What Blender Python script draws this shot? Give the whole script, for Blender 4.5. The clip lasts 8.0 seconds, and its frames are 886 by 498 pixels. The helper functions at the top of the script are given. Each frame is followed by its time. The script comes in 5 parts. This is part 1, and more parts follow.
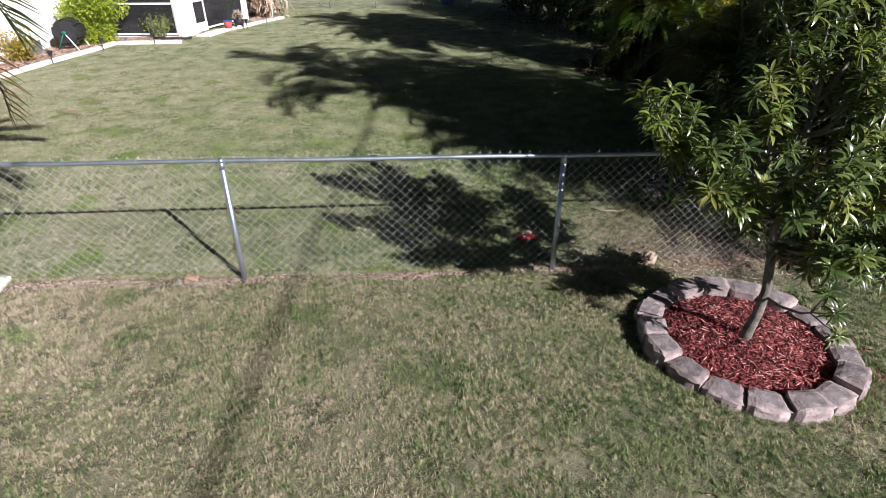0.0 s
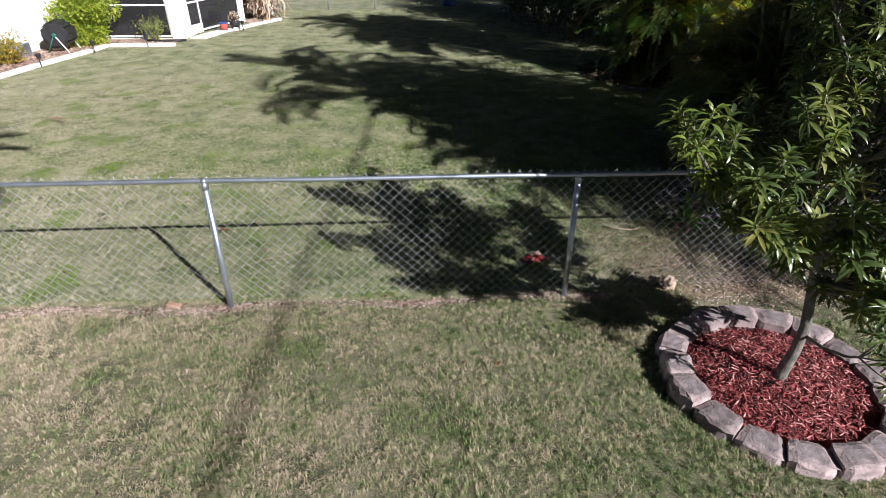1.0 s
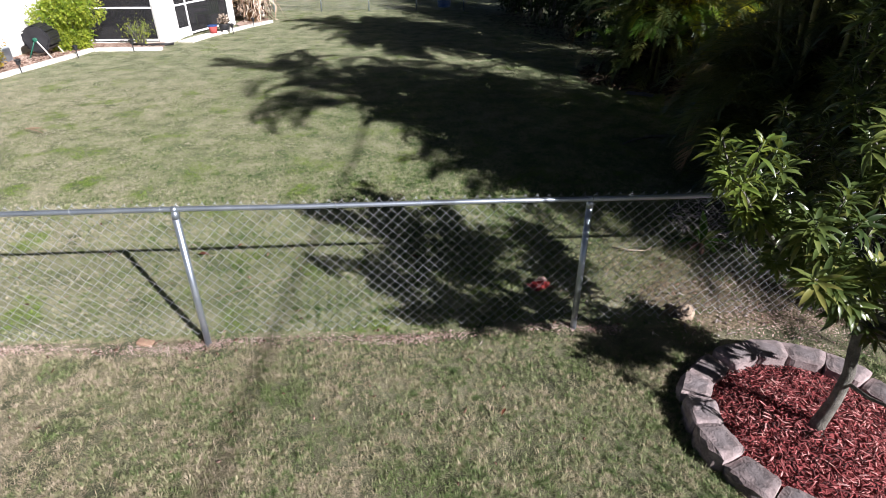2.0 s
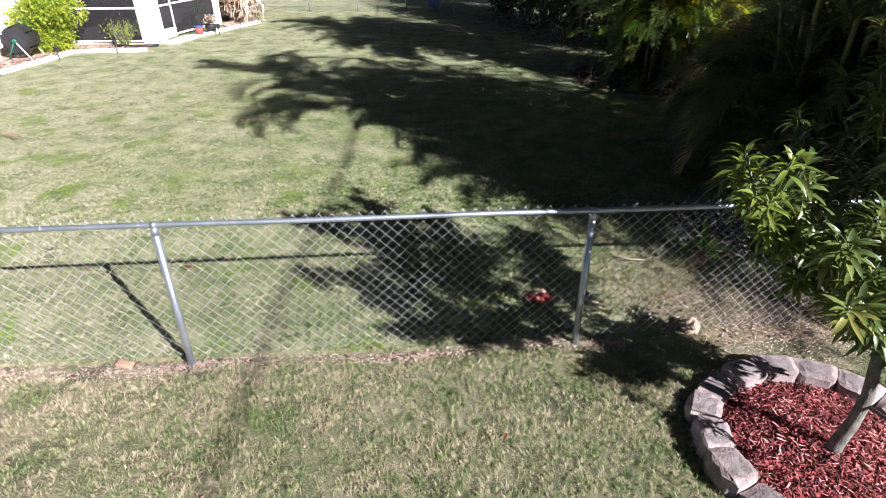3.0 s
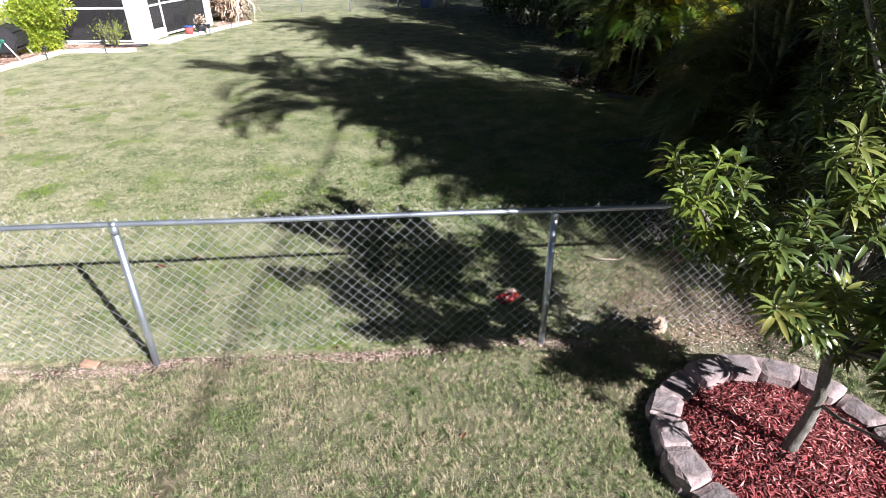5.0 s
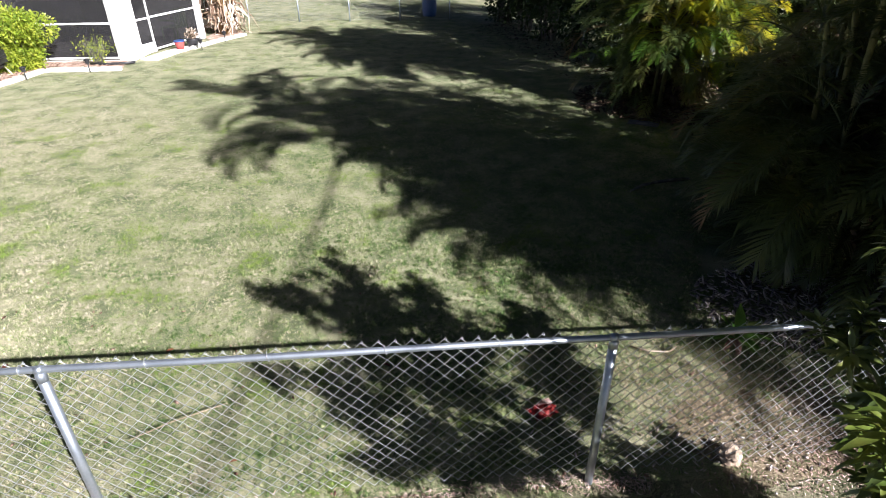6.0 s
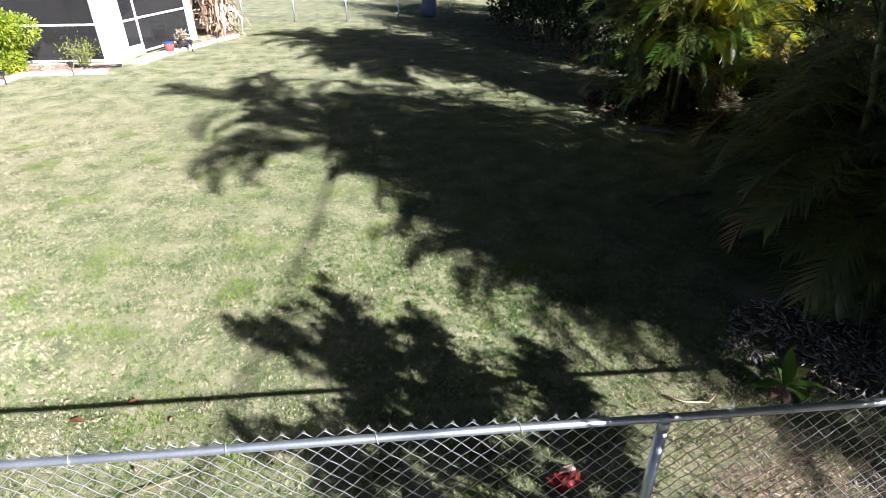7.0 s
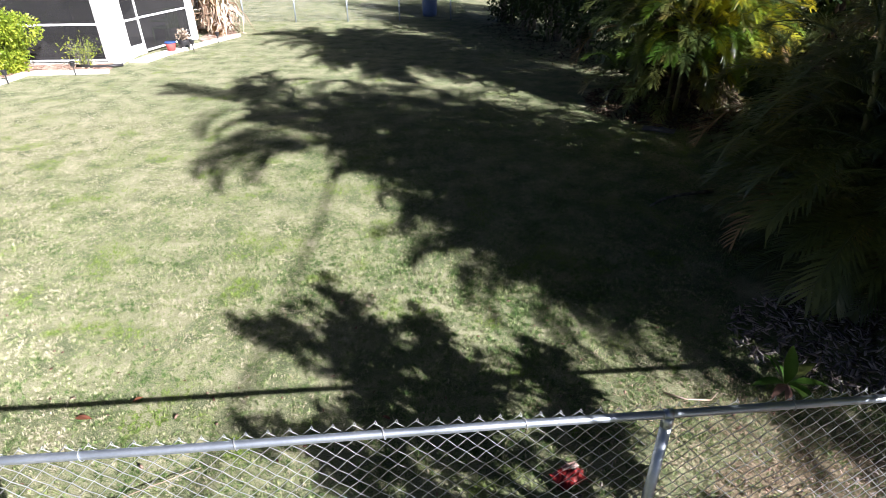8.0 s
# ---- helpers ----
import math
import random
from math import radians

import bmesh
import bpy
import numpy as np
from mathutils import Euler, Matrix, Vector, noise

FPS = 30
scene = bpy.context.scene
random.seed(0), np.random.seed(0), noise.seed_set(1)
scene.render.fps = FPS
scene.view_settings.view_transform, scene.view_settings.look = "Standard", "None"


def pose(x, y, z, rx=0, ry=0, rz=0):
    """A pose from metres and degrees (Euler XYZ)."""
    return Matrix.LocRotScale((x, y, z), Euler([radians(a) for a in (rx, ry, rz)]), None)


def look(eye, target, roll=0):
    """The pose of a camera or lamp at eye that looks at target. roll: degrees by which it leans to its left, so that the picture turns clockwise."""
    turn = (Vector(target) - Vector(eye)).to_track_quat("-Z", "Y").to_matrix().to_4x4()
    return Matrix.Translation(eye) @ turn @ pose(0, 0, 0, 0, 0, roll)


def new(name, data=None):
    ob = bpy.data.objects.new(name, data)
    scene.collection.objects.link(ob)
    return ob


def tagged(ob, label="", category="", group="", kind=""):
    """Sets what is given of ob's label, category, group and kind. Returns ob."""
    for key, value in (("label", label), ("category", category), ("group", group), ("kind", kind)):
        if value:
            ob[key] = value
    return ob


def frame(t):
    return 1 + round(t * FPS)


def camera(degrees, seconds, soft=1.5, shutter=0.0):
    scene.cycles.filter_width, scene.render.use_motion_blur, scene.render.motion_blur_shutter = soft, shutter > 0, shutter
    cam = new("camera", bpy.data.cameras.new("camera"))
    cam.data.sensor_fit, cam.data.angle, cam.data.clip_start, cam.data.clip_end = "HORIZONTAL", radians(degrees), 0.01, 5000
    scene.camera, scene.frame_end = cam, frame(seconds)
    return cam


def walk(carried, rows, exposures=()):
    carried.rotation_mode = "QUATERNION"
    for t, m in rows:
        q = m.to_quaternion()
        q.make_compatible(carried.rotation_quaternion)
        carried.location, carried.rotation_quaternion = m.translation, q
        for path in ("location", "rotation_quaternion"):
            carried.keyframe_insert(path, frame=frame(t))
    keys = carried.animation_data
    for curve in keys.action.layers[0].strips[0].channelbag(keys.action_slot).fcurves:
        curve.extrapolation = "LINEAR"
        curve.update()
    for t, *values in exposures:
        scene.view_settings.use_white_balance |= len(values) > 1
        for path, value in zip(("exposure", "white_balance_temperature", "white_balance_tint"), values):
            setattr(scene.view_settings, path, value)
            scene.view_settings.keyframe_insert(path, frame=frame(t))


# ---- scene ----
cam = camera(76.7, 8.0, 0.5)
PATH = [
    (0, (0.663, 0.572, 2.962), (0.721, 2.299, 1.956), 0.0),
    (0.5, (0.645, 0.694, 2.947), (0.704, 2.422, 1.941), 0.1),
    (1, (0.646, 1.041, 2.946), (0.706, 2.769, 1.941), 0.1),
    (1.5, (0.664, 1.316, 2.941), (0.725, 3.044, 1.936), 0.0),
    (3, (0.623, 1.775, 2.927), (0.729, 3.5, 1.921), 0.1),
    (3.5, (0.69, 1.765, 2.919), (0.799, 3.491, 1.915), 0.1),
    (4, (0.844, 1.714, 2.922), (0.954, 3.441, 1.919), 0.2),
    (5.3, (0.884, 1.795, 2.932), (0.993, 3.519, 1.926), 0.1),
    (5.5, (0.861, 2.082, 2.988), (0.97, 3.806, 1.981), 0.0),
    (6, (0.814, 2.909, 3.145), (0.921, 4.633, 2.136), -0.1),
    (6.5, (0.819, 3.429, 3.107), (0.926, 5.154, 2.101), -0.2),
    (7, (0.827, 3.574, 3.052), (0.935, 5.298, 2.044), -0.2),
    (7.5, (0.817, 3.579, 3.049), (0.926, 5.303, 2.041), -0.2),
    (8, (0.799, 3.552, 3.055), (0.907, 5.276, 2.046), -0.2),
]
walk(cam, [(t, look(eye, target, roll)) for t, eye, target, roll in PATH],
     exposures=[(0.0, 0.94), (1.7, 0.94), (3.0, 1.57), (4.5, 1.57), (5.5, 1.57), (6.0, 1.6), (6.5, 1.82), (8.0, 1.82)])

# ---- sky and sun ----
SUN_AZ, SUN_EL = 138.3, 30.5
world = bpy.data.worlds.new("sky")
scene.world = world
world.use_nodes = True
wn = world.node_tree
sky = wn.nodes.new("ShaderNodeTexSky")
sky.sky_type = "NISHITA"
sky.sun_disc = False
sky.air_density, sky.dust_density, sky.altitude, sky.ozone_density = 0.1, 0.2, 0.0, 0.6
sky.sun_elevation, sky.sun_rotation = radians(SUN_EL), radians(SUN_AZ)
wn.nodes["Background"].inputs["Strength"].default_value = 0.05
wn.links.new(sky.outputs[0], wn.nodes["Background"].inputs["Color"])
sun = new("sun", bpy.data.lights.new("sun", "SUN"))
sun.data.energy, sun.data.angle, sun.data.color = 5.0, radians(0.53), (1.0, 0.965, 0.985)
AWAY = Vector((math.sin(radians(SUN_AZ)), math.cos(radians(SUN_AZ)), math.tan(radians(SUN_EL))))
sun.matrix_world = look(AWAY * 40, (0, 0, 0))
scene.view_settings.exposure = 0.0


# ---- materials ----
def ramp(nt, stops):
    n = nt.nodes.new("ShaderNodeValToRGB")
    e = n.color_ramp.elements
    while len(e) < len(stops):
        e.new(0.5)
    for el, (p, c) in zip(e, stops):
        el.position, el.color = p, (*c, 1)
    return n


def material(name, stops, scale=8.0, fine=90.0, rough=0.8, metal=0.0, bump=0.3, spread=0.12, by="", spec=0.4, clear=0.0, stretch=(1, 1, 1), tint=0.35):
    """Procedural surface: a broad noise through a colour ramp, fine grain over it, relief, and a shift for each piece or island."""
    m = bpy.data.materials.new(name)
    m.use_nodes = True
    nt = m.node_tree
    nd, ln = nt.nodes, nt.links
    b = nd["Principled BSDF"]
    co = nd.new("ShaderNodeTexCoord")
    mp = nd.new("ShaderNodeMapping")
    mp.inputs["Scale"].default_value = stretch
    ln.new(co.outputs["Object"], mp.inputs["Vector"])
    n1, n2 = nd.new("ShaderNodeTexNoise"), nd.new("ShaderNodeTexNoise")
    n1.inputs["Scale"].default_value, n1.inputs["Detail"].default_value = scale, 5
    n2.inputs["Scale"].default_value, n2.inputs["Detail"].default_value = fine, 3
    for n in (n1, n2):
        ln.new(mp.outputs[0], n.inputs["Vector"])
    mix = nd.new("ShaderNodeMath")
    mix.operation = "MULTIPLY_ADD"
    ln.new(n2.outputs["Fac"], mix.inputs[0])
    mix.inputs[1].default_value = tint
    off = nd.new("ShaderNodeMath")
    off.operation = "SUBTRACT"
    ln.new(n1.outputs["Fac"], off.inputs[0])
    off.inputs[1].default_value = tint / 2
    ln.new(off.outputs[0], mix.inputs[2])
    last = mix
    if by:
        src = nd.new("ShaderNodeObjectInfo") if by == "piece" else nd.new("ShaderNodeNewGeometry")
        sock = src.outputs["Random"] if by == "piece" else src.outputs["Random Per Island"]
        add = nd.new("ShaderNodeMath")
        add.operation = "MULTIPLY_ADD"
        ln.new(sock, add.inputs[0])
        add.inputs[1].default_value = spread
        sub = nd.new("ShaderNodeMath")
        sub.operation = "SUBTRACT"
        ln.new(mix.outputs[0], sub.inputs[0])
        sub.inputs[1].default_value = spread / 2
        ln.new(sub.outputs[0], add.inputs[2])
        last = add
    r = ramp(nt, stops)
    ln.new(last.outputs[0], r.inputs["Fac"])
    ln.new(r.outputs["Color"], b.inputs["Base Color"])
    b.inputs["Roughness"].default_value, b.inputs["Metallic"].default_value = rough, metal
    b.inputs["Specular IOR Level"].default_value = spec
    b.inputs["Coat Weight"].default_value = clear
    if bump:
        bp = nd.new("ShaderNodeBump")
        bp.inputs["Strength"].default_value, bp.inputs["Distance"].default_value = bump, 0.01
        ln.new(n2.outputs["Fac"], bp.inputs["Height"])
        ln.new(bp.outputs["Normal"], b.inputs["Normal"])
    return m


def leafy(m, colour, amount=0.3):
    """Let light through a leaf material."""
    nt = m.node_tree
    b, out = nt.nodes["Principled BSDF"], nt.nodes["Material Output"]
    tr, mx = nt.nodes.new("ShaderNodeBsdfTranslucent"), nt.nodes.new("ShaderNodeMixShader")
    tr.inputs["Color"].default_value = (*colour, 1)
    mx.inputs[0].default_value = amount
    nt.links.new(b.outputs[0], mx.inputs[1])
    nt.links.new(tr.outputs[0], mx.inputs[2])
    nt.links.new(mx.outputs[0], out.inputs["Surface"])
    return m


SOIL = material("thatch_soil", [(0.22, (0.04, 0.042, 0.026)), (0.4, (0.09, 0.095, 0.054)), (0.56, (0.165, 0.16, 0.1)), (0.8, (0.32, 0.28, 0.2))], 2.5, 120, 0.95, bump=1.0, tint=1.3)
GREENSOIL = material("green_thatch", [(0.22, (0.06, 0.075, 0.036)), (0.4, (0.145, 0.17, 0.088)), (0.56, (0.25, 0.255, 0.15)), (0.8, (0.4, 0.37, 0.265))], 2.5, 110, 0.95, bump=1.0, tint=1.3)


def grass_material(name, stops, jitter, weeds=None, mean=0.45, slope=0.0):
    """Blades from deep green to straw, patch by patch and blade by blade."""
    m = bpy.data.materials.new(name)
    m.use_nodes = True
    nt = m.node_tree
    nd, ln = nt.nodes, nt.links
    b = nd["Principled BSDF"]
    co = nd.new("ShaderNodeTexCoord")
    total = None
    for scale, weight in ((0.5, 1.0), (2.1, 1.0), (9.0, 1.1), (24.0, 2.3)):
        n = nd.new("ShaderNodeTexNoise")
        n.inputs["Scale"].default_value, n.inputs["Detail"].default_value = scale, 3
        ln.new(co.outputs["Object"], n.inputs["Vector"])
        a = nd.new("ShaderNodeMath")
        a.operation = "MULTIPLY_ADD"
        ln.new(n.outputs["Fac"], a.inputs[0])
        a.inputs[1].default_value = weight
        a.inputs[2].default_value = -weight / 2 + mean - jitter / 2
        if total:
            ln.new(total.outputs[0], a.inputs[2])
            s2 = nd.new("ShaderNodeMath")
            s2.operation = "SUBTRACT"
            ln.new(a.outputs[0], s2.inputs[0])
            s2.inputs[1].default_value = weight / 2
            a = s2
        total = a
    g = nd.new("ShaderNodeNewGeometry")
    a = nd.new("ShaderNodeMath")
    a.operation = "MULTIPLY_ADD"
    ln.new(g.outputs["Random Per Island"], a.inputs[0])
    a.inputs[1].default_value = jitter
    ln.new(total.outputs[0], a.inputs[2])
    if slope:
        sep, c = nd.new("ShaderNodeSeparateXYZ"), nd.new("ShaderNodeMath")
        c.operation = "MULTIPLY_ADD"
        ln.new(co.outputs["Object"], sep.inputs[0])
        ln.new(sep.outputs["X"], c.inputs[0])
        c.inputs[1].default_value = slope
        ln.new(a.outputs[0], c.inputs[2])
        a = c
    r = ramp(nt, stops)
    ln.new(a.outputs[0], r.inputs["Fac"])
    last = r.outputs["Color"]
    if weeds:
        n = nd.new("ShaderNodeTexNoise")
        n.inputs["Scale"].default_value, n.inputs["Detail"].default_value = 1.5, 4
        ln.new(co.outputs["Object"], n.inputs["Vector"])
        mask = ramp(nt, [(0.57, (0, 0, 0)), (0.64, (1, 1, 1))])
        ln.new(n.outputs["Fac"], mask.inputs["Fac"])
        mx = nd.new("ShaderNodeMix")
        mx.data_type = "RGBA"
        ln.new(mask.outputs["Color"], mx.inputs["Factor"])
        ln.new(last, mx.inputs[6])
        green = ramp(nt, weeds)
        ln.new(g.outputs["Random Per Island"], green.inputs["Fac"])
        ln.new(green.outputs["Color"], mx.inputs[7])
        last = mx.outputs[2]
    ln.new(last, b.inputs["Base Color"])
    b.inputs["Roughness"].default_value = 0.7
    b.inputs["Specular IOR Level"].default_value = 0.08
    return leafy(m, (0.2, 0.25, 0.09), 0.2)


WEEDS = [(0.0, (0.1, 0.165, 0.035)), (0.6, (0.19, 0.275, 0.06)), (1.0, (0.32, 0.37, 0.14))]
GRASS = grass_material("lawn_grass", [(0.0, (0.065, 0.1, 0.04)), (0.25, (0.17, 0.215, 0.095)), (0.5, (0.285, 0.29, 0.17)), (0.75, (0.385, 0.33, 0.228)), (1.0, (0.43, 0.355, 0.27))], 0.27, [(0.0, (0.075, 0.125, 0.038)), (0.6, (0.17, 0.22, 0.09)), (1.0, (0.34, 0.33, 0.201))], 0.585, -0.07)
GREENLAWN = grass_material("greener_lawn_grass", [(0.0, (0.06, 0.11, 0.038)), (0.25, (0.16, 0.235, 0.085)), (0.5, (0.31, 0.335, 0.175)), (0.72, (0.43, 0.4, 0.276)), (1.0, (0.53, 0.475, 0.376))], 0.6, WEEDS, 0.39, -0.06)
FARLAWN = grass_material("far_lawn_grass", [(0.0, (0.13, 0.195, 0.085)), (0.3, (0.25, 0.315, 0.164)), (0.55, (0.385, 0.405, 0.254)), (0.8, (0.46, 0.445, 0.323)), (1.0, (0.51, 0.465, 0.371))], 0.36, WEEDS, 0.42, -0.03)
STEEL = material("galvanised_steel", [(0.3, (0.37, 0.42, 0.5)), (0.6, (0.47, 0.525, 0.61)), (0.8, (0.58, 0.62, 0.7))], 5, 70, 0.4, 0.85, 0.12, spec=0.5)
WIRE = material("galvanised_wire", [(0.3, (0.34, 0.355, 0.38)), (0.7, (0.5, 0.52, 0.55))], 6, 120, 0.42, 0.5, 0.0)


def block_material():
    """Cast concrete whose top has weathered grey in the middle and stayed pale and pinkish at the worn edges."""
    m = material("weathered_concrete", [(0.25, (0.150, 0.116, 0.117)), (0.45, (0.280, 0.223, 0.223)), (0.65, (0.400, 0.320, 0.323)), (0.85, (0.560, 0.456, 0.466))], 9, 75, 0.95, bump=0.6, by="piece", spread=0.22, tint=0.3)
    nt = m.node_tree
    nd, ln = nt.nodes, nt.links
    bsdf = nd["Principled BSDF"]
    old = bsdf.inputs["Base Color"].links[0].from_socket
    co, sep, n = nd.new("ShaderNodeTexCoord"), nd.new("ShaderNodeSeparateXYZ"), nd.new("ShaderNodeTexNoise")
    n.inputs["Scale"].default_value, n.inputs["Detail"].default_value = 16, 5
    ln.new(co.outputs["Object"], n.inputs["Vector"])
    ln.new(co.outputs["Object"], sep.inputs[0])

    def step(op, a, c, k=None):
        x = nd.new("ShaderNodeMath")
        x.operation = op
        for i, s in enumerate((a, c, k)):
            if isinstance(s, (int, float)):
                x.inputs[i].default_value = s
            elif s is not None:
                ln.new(s, x.inputs[i])
        return x.outputs[0]

    along = step("MULTIPLY", step("ABSOLUTE", step("SUBTRACT", sep.outputs["X"], 0.725), 0), 9.0)
    across = step("MULTIPLY", step("ABSOLUTE", sep.outputs["Y"], 0), 7.6)
    edge = step("MAXIMUM", along, across)
    edge = step("ADD", edge, step("MULTIPLY", step("SUBTRACT", n.outputs["Fac"], 0.5), 1.5))
    mask = ramp(nt, [(0.35, (1, 1, 1)), (1.0, (0, 0, 0))])
    ln.new(edge, mask.inputs["Fac"])
    top = step("MULTIPLY", mask.outputs["Color"], step("GREATER_THAN", sep.outputs["Z"], 0.112))
    mx = nd.new("ShaderNodeMix")
    mx.data_type, mx.blend_type = "RGBA", "MULTIPLY"
    ln.new(top, mx.inputs["Factor"])
    ln.new(old, mx.inputs[6])
    mx.inputs[7].default_value = (0.5, 0.54, 0.56, 1)
    ln.new(mx.outputs[2], bsdf.inputs["Base Color"])
    return m


BLOCK = block_material()
MULCH = material("red_dyed_mulch", [(0.1, (0.045, 0.012, 0.013)), (0.42, (0.165, 0.03, 0.034)), (0.68, (0.32, 0.07, 0.072)), (0.92, (0.52, 0.25, 0.24))], 6, 60, 0.8, bump=0.3, by="island", spread=0.85)
CHIP = material("red_mulch_chip", [(0.1, (0.06, 0.016, 0.017)), (0.42, (0.19, 0.044, 0.046)), (0.68, (0.34, 0.1, 0.1)), (0.92, (0.62, 0.34, 0.33))], 6, 60, 0.8, bump=0.3, by="piece", spread=0.85)
BARK = material("grey_bark", [(0.3, (0.08, 0.075, 0.064)), (0.6, (0.18, 0.17, 0.15)), (0.85, (0.34, 0.32, 0.285))], 14, 120, 0.9, bump=0.8)
CANE = material("palm_cane", [(0.3, (0.08, 0.09, 0.03)), (0.6, (0.2, 0.19, 0.07)), (0.85, (0.32, 0.26, 0.12))], 6, 60, 0.6, bump=0.3)
MANGO = leafy(material("glossy_leaf", [(0.2, (0.028, 0.05, 0.018)), (0.5, (0.078, 0.115, 0.034)), (0.75, (0.145, 0.175, 0.05)), (0.95, (0.26, 0.24, 0.072))], 3, 30, 0.3, bump=0.05, by="piece", spread=0.6, spec=0.7, clear=0.15), (0.24, 0.3, 0.05), 0.16)
YOUNG = leafy(material("young_leaf", [(0.2, (0.07, 0.12, 0.024)), (0.6, (0.15, 0.19, 0.038)), (0.8, (0.24, 0.22, 0.05)), (0.95, (0.32, 0.14, 0.06))], 4, 30, 0.36, bump=0.05, by="island", spread=0.6), (0.32, 0.34, 0.05), 0.2)
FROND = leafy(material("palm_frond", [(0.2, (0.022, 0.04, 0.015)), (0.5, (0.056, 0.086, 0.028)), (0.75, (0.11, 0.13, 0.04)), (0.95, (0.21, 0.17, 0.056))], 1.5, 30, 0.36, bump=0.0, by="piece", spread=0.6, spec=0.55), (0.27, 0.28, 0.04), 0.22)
# Lighter copies of the frond: sun-yellowed, and brightened to stand in for sunlight.
SUNFROND = leafy(material("green_sunlit_frond", [(0.2, (0.03, 0.075, 0.014)), (0.5, (0.075, 0.15, 0.024)), (0.75, (0.15, 0.23, 0.034)), (0.95, (0.26, 0.31, 0.05))], 1.5, 30, 0.38, bump=0.0, by="piece", spread=0.6, spec=0.5), (0.36, 0.5, 0.05), 0.34)
YELLOWSUNFROND = leafy(material("yellow_sunlit_frond", [(0.2, (0.05, 0.09, 0.012)), (0.5, (0.14, 0.19, 0.02)), (0.75, (0.3, 0.31, 0.035)), (0.95, (0.55, 0.42, 0.05))], 1.5, 30, 0.4, bump=0.0, by="piece", spread=0.7, spec=0.5), (0.8, 0.72, 0.05), 0.46)
BROWNFROND = leafy(material("browned_frond", [(0.2, (0.012, 0.014, 0.008)), (0.5, (0.035, 0.03, 0.014)), (0.8, (0.1, 0.05, 0.025))], 1.5, 30, 0.5, bump=0.0, by="piece", spread=0.6), (0.12, 0.1, 0.03), 0.12)
DEADFROND = material("dead_frond", [(0.2, (0.12, 0.07, 0.03)), (0.6, (0.3, 0.2, 0.1)), (0.9, (0.45, 0.33, 0.2))], 3, 40, 0.85, bump=0.1, by="piece", spread=0.4)
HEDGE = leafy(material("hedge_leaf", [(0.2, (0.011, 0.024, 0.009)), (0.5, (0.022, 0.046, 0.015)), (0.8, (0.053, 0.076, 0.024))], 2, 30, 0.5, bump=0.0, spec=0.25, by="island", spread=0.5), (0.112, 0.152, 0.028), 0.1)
BUSHLEAF = leafy(material("lime_bush_leaf", [(0.2, (0.1, 0.17, 0.02)), (0.5, (0.24, 0.31, 0.035)), (0.8, (0.4, 0.42, 0.06))], 3, 30, 0.4, bump=0.0, by="island", spread=0.6), (0.4, 0.5, 0.04), 0.3)
RUSTBUSH = leafy(material("orange_bush_leaf", [(0.2, (0.12, 0.13, 0.02)), (0.5, (0.25, 0.2, 0.03)), (0.8, (0.38, 0.24, 0.05))], 3, 30, 0.5, bump=0.0, by="island", spread=0.6), (0.4, 0.3, 0.04), 0.25)
STUCCO = material("white_stucco", [(0.2, (0.72, 0.71, 0.69)), (0.6, (0.8, 0.79, 0.77)), (0.9, (0.84, 0.83, 0.81))], 1.2, 160, 0.9, bump=0.35)
WHITE = material("white_aluminium", [(0.2, (0.7, 0.71, 0.72)), (0.8, (0.82, 0.82, 0.82))], 3, 40, 0.45, bump=0.03)
KERB = material("white_painted_kerb", [(0.2, (0.45, 0.42, 0.38)), (0.5, (0.68, 0.65, 0.61)), (0.8, (0.8, 0.78, 0.75))], 3, 60, 0.9, bump=0.5)
SHINGLE = material("roof_shingle", [(0.2, (0.12, 0.1, 0.09)), (0.8, (0.25, 0.22, 0.2))], 4, 60, 0.95, bump=0.5)
BEDMULCH = material("brown_bed_mulch", [(0.2, (0.130, 0.074, 0.056)), (0.5, (0.325, 0.216, 0.168)), (0.8, (0.585, 0.459, 0.392))], 7, 55, 0.95, bump=0.9, tint=0.6, by="island", spread=0.7)
BLACK = material("black_plastic", [(0.2, (0.012, 0.012, 0.014)), (0.8, (0.035, 0.035, 0.04))], 5, 60, 0.45, bump=0.05)
GREENP = material("green_plastic", [(0.2, (0.01, 0.09, 0.06)), (0.8, (0.02, 0.14, 0.09))], 5, 60, 0.45, bump=0.03)
PALEGREEN = material("pale_green_paint", [(0.2, (0.34, 0.5, 0.24)), (0.8, (0.48, 0.62, 0.34))], 5, 60, 0.5, bump=0.03)
REDP = material("red_plastic", [(0.2, (0.09, 0.008, 0.01)), (0.5, (0.2, 0.014, 0.016)), (0.8, (0.32, 0.06, 0.055))], 14, 60, 0.3, bump=0.03)
FOIL = material("pale_foil", [(0.2, (0.25, 0.12, 0.11)), (0.8, (0.5, 0.4, 0.37))], 14, 60, 0.4, bump=0.05)
BLUEP = material("blue_plastic", [(0.2, (0.02, 0.06, 0.2)), (0.8, (0.04, 0.1, 0.32))], 5, 60, 0.4, bump=0.03)
TERRA = material("terracotta", [(0.2, (0.3, 0.045, 0.045)), (0.8, (0.42, 0.09, 0.08))], 6, 60, 0.8, bump=0.2)
DRYLEAF = material("dry_leaf", [(0.1, (0.1, 0.07, 0.05)), (0.5, (0.3, 0.23, 0.17)), (0.9, (0.55, 0.47, 0.4))], 5, 60, 0.85, bump=0.1, by="island", spread=0.8)
